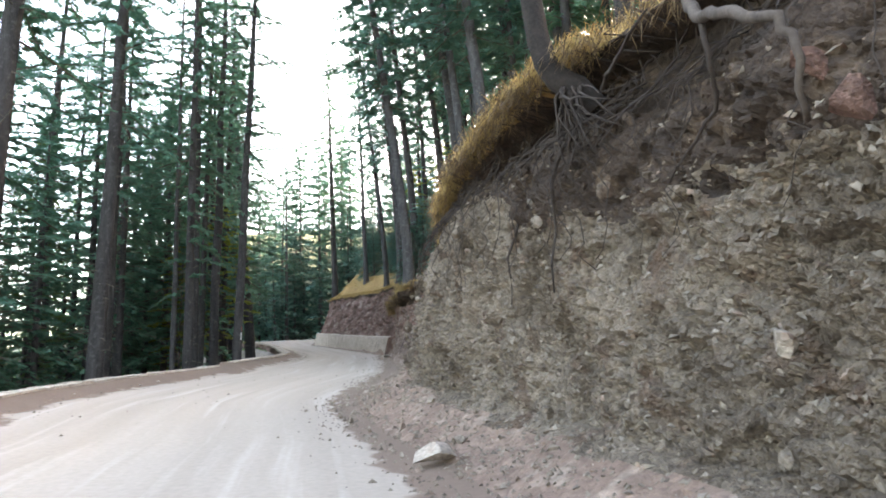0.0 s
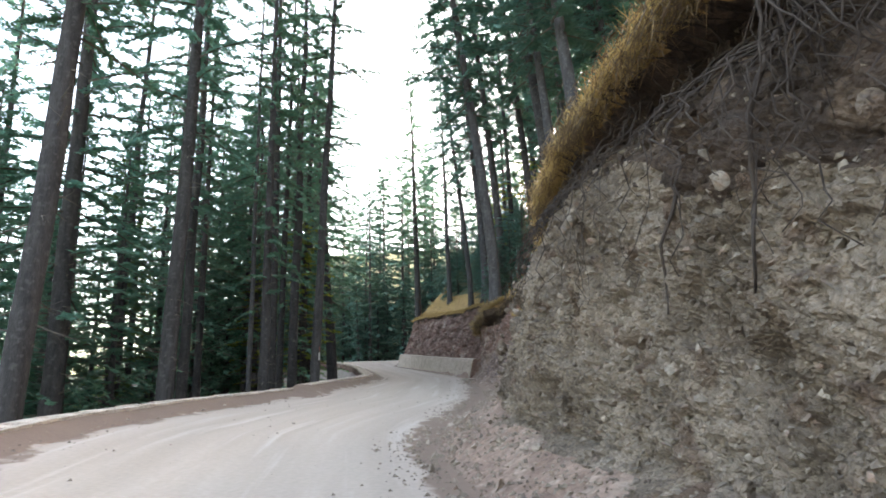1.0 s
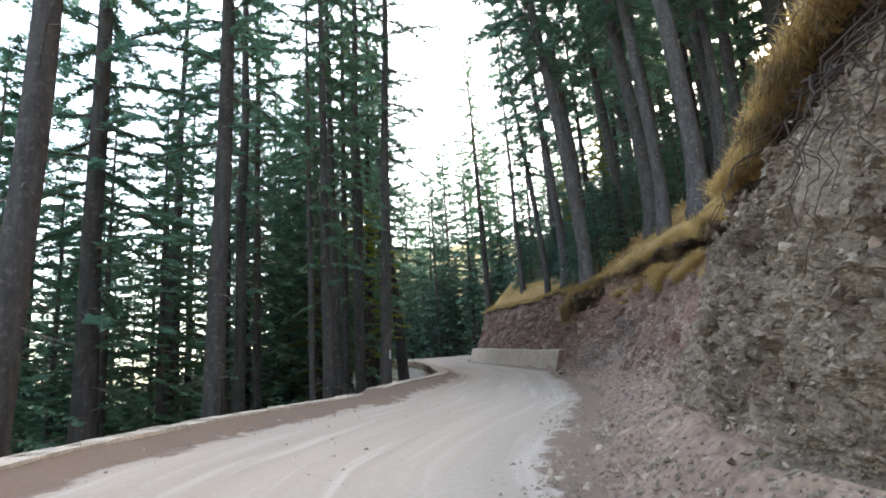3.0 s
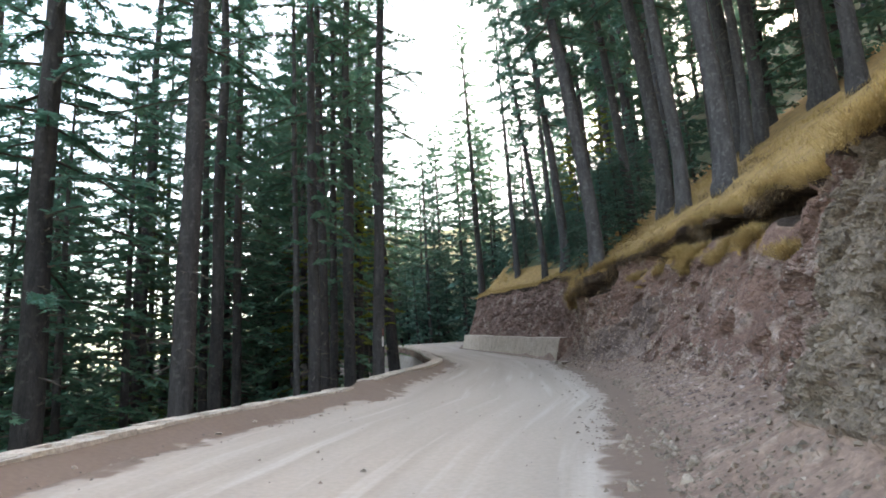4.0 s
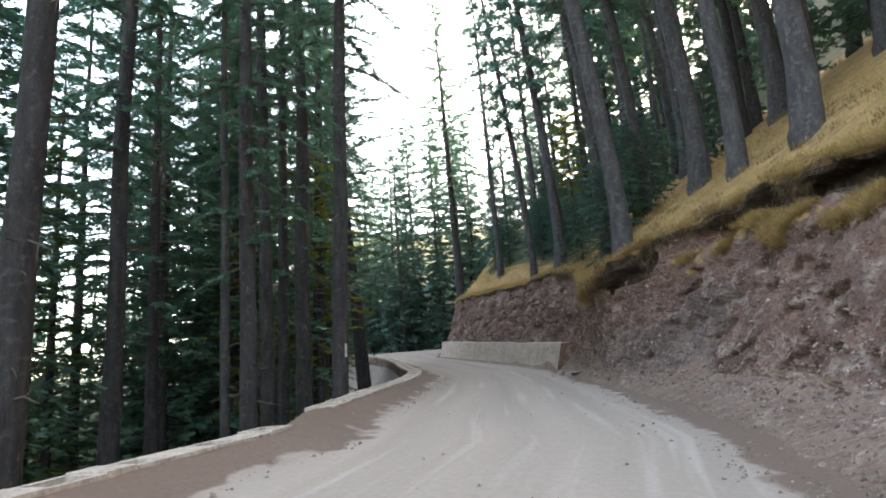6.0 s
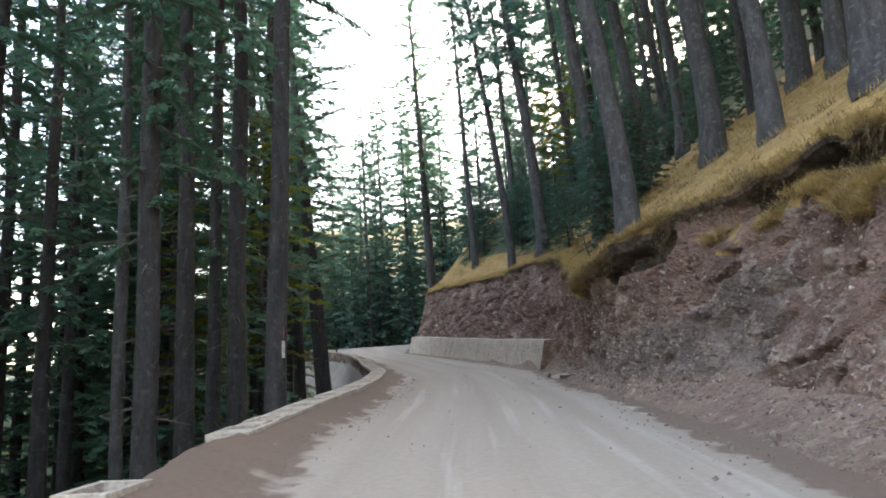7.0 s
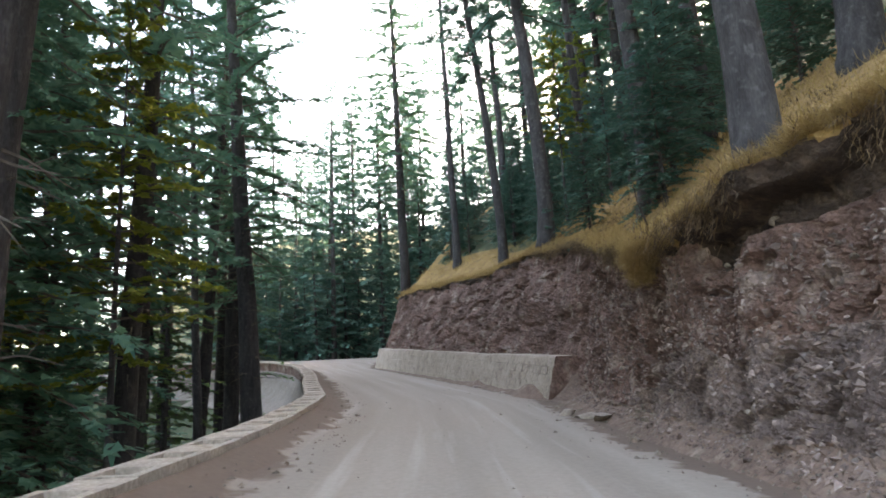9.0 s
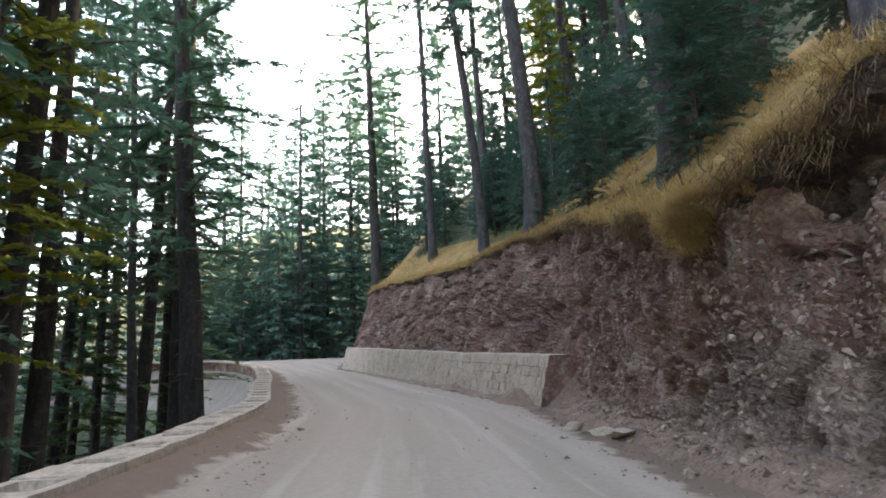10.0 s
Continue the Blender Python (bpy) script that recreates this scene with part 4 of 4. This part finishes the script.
# ---- stones ----
def rock_mesh(seed, flat=0.7):
    bm = bmesh.new()
    bmesh.ops.create_icosphere(bm, subdivisions=2, radius=0.5)
    rr = random.Random(seed)
    cuts = [(Vector((rr.uniform(-1, 1), rr.uniform(-1, 1), rr.uniform(-1, 1))).normalized(), rr.uniform(0.16, 0.34)) for _ in range(11)]
    for vv in bm.verts:
        for nrm, dist in cuts:
            over = vv.co.dot(nrm) - dist
            if over > 0:
                vv.co -= nrm * over
        vv.co *= 1 + 0.08 * noise.noise(vv.co * 5 + Vector((seed, 0, 0)))
        vv.co.z *= flat
    me = bpy.data.meshes.new("rock")
    bm.to_mesh(me)
    bm.free()
    me.materials.append(M_ROCK)
    return me


ROCKS = [rock_mesh(i, 0.55 + 0.06 * i) for i in range(8)]
rr = random.Random(21)


PALE = [m.copy() for m in ROCKS[:4]]
for m in PALE:
    m.materials[0] = M_PALESTONE


def stone(x, y, z, size, label, sink=0.25, turn=None, flat=1.0):
    ob = new("stone", rr.choice(PALE if flat < 1 else ROCKS))
    ob.matrix_basis = Matrix.Translation((x, y, z + size * (0.3 - sink))) @ Euler((rr.uniform(-0.2, 0.2), rr.uniform(-0.2, 0.2), rr.uniform(0, 6.3) if turn is None else turn)).to_matrix().to_4x4() \
        @ Matrix.Diagonal((size, size * rr.uniform(0.6, 1.0), size * flat, 1))
    return tagged(ob, label, "stone", "stones by the road")


def bank_z(x, y):
    """Height of the rubble between the toe and the face."""
    tx, (bx, bh) = toe_x(y), base(y)
    k = min(1.0, max(0.0, (x - tx) / max(0.2, bx - tx)))
    return road_z(y) - 0.04 + (bh + 0.04) * k ** 1.3 if x > tx else road_height(x, y)


stone(-0.15, 7.9, bank_z(-0.15, 7.9), 0.72, "angular pale grey boulder at the edge of the road", 0.1, None, 0.9)
for x, y, sz in ((-4.48, 45.6, 0.62), (-4.15, 44.8, 0.75), (-3.85, 44.2, 0.85), (-3.76, 41.1, 0.3), (-6.75, 56.7, 0.5), (-5.6, 53.9, 0.3)):
    stone(x if y < 50 else toe_x(y) - 0.35, y, bank_z(x, y) if y < 50 else road_z(y) + 0.03, sz, "flat pale stone fallen at the foot of the bank", 0.2, None, 0.55)
for x, y, sz in ((-10.3, 43.4, 0.34), (-10.25, 44.2, 0.24), (-9.7, 39.9, 0.24), (-8.9, 39.2, 0.18), (-9.3, 45.3, 0.2), (-8.6, 36.0, 0.16), (-9.2, 22.0, 0.22), (-9.1, 20.5, 0.2), (-9.4, 17.5, 0.25)):
    stone(x, y, road_height(x, y) + 0.05, sz, "small pale stone lying in the dirt by the parapet", 0.25, None, 0.6)
for _ in range(120):
    y = rr.choice((rr.uniform(6, 20), rr.uniform(12, 20), rr.uniform(14, 21), rr.uniform(18, 49)))
    x = toe_x(y) + rr.uniform(-0.35, 0.8)
    stone(x, y, bank_z(x, y), rr.uniform(0.07, 0.24), "broken stone among the rubble at the foot of the bank")
# rocks set in the face
DUSTY = [m.copy() for m in ROCKS]
for m in DUSTY:
    m.materials[0] = M_CLIFF
# Rocks high in the face: topsoil colour with the overhang's shade in it.
DARKENED = [m.copy() for m in ROCKS[:3]]
for m in DARKENED:
    m.materials[0] = M_HUMUS_SHADE
for _ in range(300):
    y = rr.uniform(1.5, 15.5) if rr.random() < 0.68 else rr.uniform(15, 48)
    u = rr.uniform(0.12, 0.84)
    x, z, _a = bank_point(y, u)
    sz = rr.uniform(0.07, 0.18) if rr.random() < 0.93 else rr.uniform(0.2, 0.36)
    ob = new("rock", rr.choice(DARKENED if u > 0.58 and y < 9 or u > 0.78 else ROCKS if rr.random() < 0.25 else DUSTY))
    ob.parent = bank
    ob.matrix_basis = Matrix.Translation((x - 0.05 + sz * 0.12, y, z)) @ Euler((rr.uniform(0, 6.3), rr.uniform(0, 6.3), rr.uniform(0, 6.3))).to_matrix().to_4x4() @ Matrix.Diagonal((sz, sz * 0.8, sz, 1))
# small broken pieces bedded in the face
span = len(profile)
for name, mat, count, y0, y1, lo, hi, label in (("stone_fragments", M_ROCK, 11000, -3, 19, 0.015, 0.05, "small broken stones bedded in the cut face"),
                                               ("shale_fragments", M_SHALE, 17000, 18, 50, 0.018, 0.060, "angular shale pieces sticking out of the reddish bank")):
    gvv, gff = [], []
    rows = [k for k, y in enumerate(by) if y0 < y < y1]
    for _ in range(count):
        row = rr.choice(rows)
        level = rr.randrange(13, 98 if 21 < by[row] < 36 else 104 if 36 < by[row] < 40.5 else 136)
        if level > 92 and by[row] < 9 and rr.random() < 0.85 or 19 < by[row] < 36 and level > 40 and rr.random() < 0.6:
            continue
        x, y, z = bv[row * span + level]
        x += 0.012
        sz = rr.uniform(lo, hi) if rr.random() < 0.9 else rr.uniform(hi, hi * 1.7)
        st = len(gvv)
        tilt = Euler((rr.gauss(0, 0.5), rr.gauss(0, 0.5), rr.uniform(0, 6.3))).to_matrix()
        for dx, dy2, dz in ((1, 0.1, 0), (0.1, 0.8, 0.1), (-0.9, 0.2, -0.1), (-0.1, -0.8, 0), (0.2, 0, 0.5), (-0.2, 0.1, -0.5)):
            q = tilt @ Vector((dx + rr.uniform(-0.3, 0.3), dy2 + rr.uniform(-0.3, 0.3), dz + rr.uniform(-0.2, 0.2))) * sz
            gvv.append((x + q.x, y + q.y, z + q.z))
        for k in range(4):
            gff += [(st + k, st + (k + 1) % 4, st + 4), (st + (k + 1) % 4, st + k, st + 5)]
    tagged(mesh_object(name, gvv, gff, mat), label, "stones", kind="stuff")
# gravel along the toe and on the dirt
gvv, gff = [], []
for _ in range(8000):
    pick = rr.random()
    y = rr.choice((rr.uniform(3, 30), rr.uniform(3, 76))) if pick < 0.9 else rr.uniform(10, 60)
    if pick < 0.9:
        x = toe_x(y) + (rr.gauss(0.25, 0.45) if y < 50.5 else -abs(rr.gauss(0, 0.25)))
        z = bank_z(x, y)
    elif pick > 0.982:
        x = parapet_x(y) + rr.uniform(0.25, 0.95) * (toe_x(y) - parapet_x(y))
        z = road_height(x, y)
    else:
        x = parapet_x(y) + rr.uniform(0.1, 1.3)
        z = road_height(x, y) + 0.14 * max(0.0, 1 - (x - parapet_x(y)))
    sz = rr.uniform(0.010, 0.034) if rr.random() < 0.9 else rr.uniform(0.03, 0.06)
    st = len(gvv)
    for dx, dy2, dz in ((1, 0, 0), (-0.5, 0.9, 0), (-0.6, -0.8, 0), (0.1, 0.1, 0.8)):
        gvv.append((x + (dx + rr.uniform(-0.3, 0.3)) * sz, y + (dy2 + rr.uniform(-0.3, 0.3)) * sz, z + dz * sz))
    gff += [(st, st + 1, st + 3), (st + 1, st + 2, st + 3), (st + 2, st, st + 3)]
tagged(mesh_object("gravel", gvv, gff, M_ROCK), "loose gravel along the edges of the road", "gravel", kind="stuff")


# ---- roots in the cut face ----
def root_path(y, u0, u1, wander, out=0.12):
    pts, yy = [], y
    n = 16
    for i in range(n):
        u = u0 + (u1 - u0) * i / (n - 1)
        x, z, _a = bank_point(yy, u)
        pts.append((x - out - 0.10 + 0.08 * rr.uniform(-1, 1), yy + 0.05 * rr.uniform(-1, 1), z + 0.05 * rr.uniform(-1, 1)))
        yy += rr.uniform(-1, 1) * wander
    return pts


for i in range(110):
    y = rr.uniform(2.5, 9.5) if i < 52 else rr.uniform(6.5, 12.0) if i < 102 else rr.uniform(12, 15)
    v, f = [], []
    r0 = rr.uniform(0.005, 0.014)
    pts = root_path(y, rr.uniform(0.78, 0.9), rr.uniform(0.42, 0.74), rr.uniform(0.05, 0.16), rr.uniform(0.02, 0.14))
    tube(v, f, pts, [r0 * (1 - 0.045 * k) for k in range(16)], 5, 0.2, i)
    ob = mesh_object("root", v, f, M_DARKROOT, True)
    ob.parent = bank


# ---- tree leaning out of the lip ----
lean_tree = tagged(new("leaning_tree"), "small dark tree with bowed foot and bared roots", "tree")
lean_tree.location = (1.5, 6.85, 4.5)


def child_mesh(name, v, f, mat, parent, smooth_shade=True):
    ob = mesh_object(name, v, f, mat, smooth_shade)
    ob.parent = parent
    return ob


v, f = [], []
tube(v, f, [(0.25, 0.05, -0.25), (0.06, 0, -0.05), (-0.12, 0.02, 0.08), (-0.24, 0.03, 0.28), (-0.30, 0.03, 0.6), (-0.34, 0.05, 1.1), (-0.38, 0.1, 1.9), (-0.36, 0.1, 3.2), (-0.30, 0.15, 5.2), (-0.25, 0.2, 8.0)],
     [0.15, 0.145, 0.14, 0.135, 0.125, 0.118, 0.108, 0.09, 0.06, 0.02], 12, 0.12, 3)
child_mesh("trunk", v, f, M_DARKBARK, lean_tree)
crown = new("crown", crown_mesh("crown", 5.5, 0.6, 1.8, 40, 10, 31, M_NEEDLE, 0.25, 0.8, 0.6))
crown.parent, crown.location = lean_tree, (-0.34, 0.1, 2.6)
for i in range(34):
    v, f = [], []
    a = rr.uniform(-1.0, 1.0)
    p, d = Vector((0.0 + rr.uniform(-0.12, 0.1), a * 0.12, -0.05)), Vector((rr.uniform(-0.28, -0.02), a * rr.uniform(0.2, 0.9), -0.5))
    pts = [p.copy()]
    for k in range(8):
        p = p + d * 0.17 + Vector((rr.uniform(-0.04, 0.04), rr.uniform(-0.07, 0.07), rr.uniform(-0.04, 0.04)))
        d = d + Vector((rr.uniform(0.0, 0.16), rr.uniform(-0.28, 0.28), rr.uniform(-0.18, 0.08)))
        pts.append(p.copy())
    r0 = rr.uniform(0.006, 0.020)
    tube(v, f, pts, [r0 * (1 - 0.1 * k) for k in range(9)], 5, 0.2, i)
    child_mesh("root", v, f, M_DARKROOT, lean_tree)

# thick pale roots across the upper face
for pts, r0 in (([(2.25, 5.35, 4.55), (2.0, 4.65, 4.0), (1.93, 4.2, 3.72), (1.92, 3.8, 3.5), (1.95, 3.52, 3.3), (2.0, 3.44, 3.08), (2.03, 3.55, 2.9), (2.15, 3.75, 2.7)], 0.045),
                ([(2.1, 4.9, 4.25), (1.95, 4.45, 3.7), (2.0, 4.5, 3.45), (2.1, 4.75, 3.3), (2.0, 5.2, 3.1), (1.95, 5.7, 2.95)], 0.022),
                ([(1.75, 6.5, 4.3), (1.7, 6.0, 4.25), (1.75, 5.5, 4.3), (1.9, 5.1, 4.45)], 0.022),
                ([(1.45, 6.9, 4.0), (1.25, 7.1, 3.5), (1.3, 7.3, 3.0), (1.2, 7.2, 2.6), (1.25, 7.4, 2.2)], 0.022),
                ([(1.0, 8.2, 3.3), (0.85, 8.3, 2.9), (0.9, 8.5, 2.6), (0.85, 8.3, 2.2)], 0.016)):
    v, f = [], []
    fine = []
    for i in range(len(pts) - 1):
        for k in range(3):
            fine.append(Vector(pts[i]).lerp(Vector(pts[i + 1]), k / 3) + Vector((0, rr.uniform(-0.03, 0.03), rr.uniform(-0.03, 0.03))))
    tube(v, f, fine, [r0 * (1.15 - 0.8 * i / len(fine)) for i in range(len(fine))], 8, 0.25, 1)
    child_mesh("root", v, f, M_ROOT if r0 > 0.03 else M_DARKROOT, bank)
# reddish blocks near the top of the face
RED = [m.copy() for m in ROCKS[:3]]
for m in RED:
    m.materials[0] = M_REDROCK
for x, y, z, sz in ((2.26, 3.5, 2.8, 0.34), (2.30, 3.85, 3.2, 0.38), (2.42, 3.1, 2.75, 0.3)):
    ob = new("rock", RED[int(sz * 20) % 3])
    ob.parent = bank
    ob.matrix_basis = Matrix.Translation((x, y, z)) @ Euler((sz * 9, sz * 5, sz * 30)).to_matrix().to_4x4() @ Matrix.Diagonal((sz, sz * 1.1, sz * 0.8, 1))

# ---- painted mark on the trunk beside the parapet ----
marked = min((o for o in bpy.data.objects if o.name.startswith("conifer_tree")), key=lambda o: (o.location - Vector((-10.7, 34.9, o.location.z))).length if o.matrix_basis.translation.y < 40 else 99)
for name, mat, z0, z1, a0, a1 in (("white_mark", M_WHITE, 4.25, 4.62, -0.55, -0.08), ("red_mark", M_ORANGE, 4.66, 4.92, -0.38, -0.22)):
    c = marked.matrix_basis.translation
    v, n = [], 6
    for i in range(5):
        z = z0 + (z1 - z0) * i / 4
        for k in range(n + 1):
            a = a0 + (a1 - a0) * k / n + 0.04 * noise.noise((i, k, 2))
            v.append((c.x + 0.262 * math.cos(a) + 0.02 * (z - c.z), c.y + 0.262 * math.sin(a), z + 0.015 * noise.noise((i * 2, k, 0))))
    mark = mesh_object(name, v, grid_faces(5, n + 1), mat, True)
    mark.parent = marked
    mark.matrix_parent_inverse = marked.matrix_basis.inverted()
    mark["label"] = "faded painted mark on the bark"


# ---- dead shrub on the slumped sod ----
shrub = tagged(new("dead_shrub"), "bare leaning dead shrub rooted in the slumped sod", "shrub")
bx0 = lip(43.7)[0] + 0.5
shrub.location = (bx0, 43.7, hill_z(bx0, 43.7) - 0.05)
v, f = [], []
tube(v, f, [(0, 0, 0), (-0.06, 0.03, 0.3), (-0.16, 0.05, 0.62), (-0.2, 0.05, 0.95), (-0.3, 0.1, 1.25)], [0.022, 0.018, 0.014, 0.009, 0.003], 6, 0.1, 5)
child_mesh("stem", v, f, M_DARKROOT, shrub)
for i in range(11):
    k = i / 10
    p = Vector((-0.06 - 0.15 * k, 0.04, 0.25 + 0.8 * k))
    d = Vector((rr.uniform(-0.9, -0.2) if i % 3 else rr.uniform(0.2, 0.6), rr.uniform(-0.5, 0.5), rr.uniform(-0.35, 0.15)))
    v, f = [], []
    tube(v, f, [p, p + d * 0.22, p + d * 0.45 + Vector((0, 0, -0.06)), p + d * 0.62 + Vector((0, 0.04, -0.14))], [0.008, 0.006, 0.004, 0.002], 4, 0.1, i)
    child_mesh("twig", v, f, M_TWIG, shrub)


# ---- masonry courses of the retaining wall ----
def wall_block_mesh(seed):
    """One dressed block with worn edges, one unit long along y, its face towards -x."""
    bm = bmesh.new()
    bmesh.ops.create_cube(bm, size=1, matrix=Matrix.Translation((0.02, 0.5, 0.5)) @ Matrix.Diagonal((0.04, 0.975, 0.95, 1)))
    rk = random.Random(seed)
    for vv in bm.verts:
        vv.co += Vector((rk.uniform(-0.006, 0.003), rk.uniform(-0.018, 0.018), rk.uniform(-0.03, 0.03)))
    bmesh.ops.bevel(bm, geom=[e for e in bm.edges if e.calc_face_angle(0) > 0.5], offset=0.012, segments=1, affect="EDGES")
    me = bpy.data.meshes.new("wall_block")
    bm.to_mesh(me)
    bm.free()
    me.materials.append(M_CONCRETE)
    return me


WALL_BLOCKS = [wall_block_mesh(i) for i in range(6)]
wall_rng = random.Random(8)
COURSES = 5
for course in range(COURSES):
    z0, z1 = 1.26 * course / COURSES, 1.26 * (course + 1) / COURSES
    y = 50.62 + (0.0 if course % 2 else 0.22)
    while y < 72.0:
        step = wall_rng.uniform(0.38, 0.62)
        a = Vector((toe_x(y) + 0.245 * z0 - 0.032, y + 0.02 * z0, road_z(y) + z0))
        far = y + step
        b = Vector((toe_x(far) + 0.245 * z0 - 0.032, far + 0.02 * z0, road_z(far) + z0))
        up = Vector((0.245 * (z1 - z0), 0.0, z1 - z0))
        run = b - a
        out = run.cross(up).normalized()
        ob = new("wall_block", wall_rng.choice(WALL_BLOCKS))
        ob.parent = wall
        ob.matrix_basis = Matrix(((out.x, run.x, up.x, a.x), (out.y, run.y, up.y, a.y), (out.z, run.z, up.z, a.z), (0, 0, 0, 1)))
        y = far + (wall_rng.uniform(0.05, 0.09) if 0 < course < 4 and y < 60 and wall_rng.random() < 0.3 else 0.012)
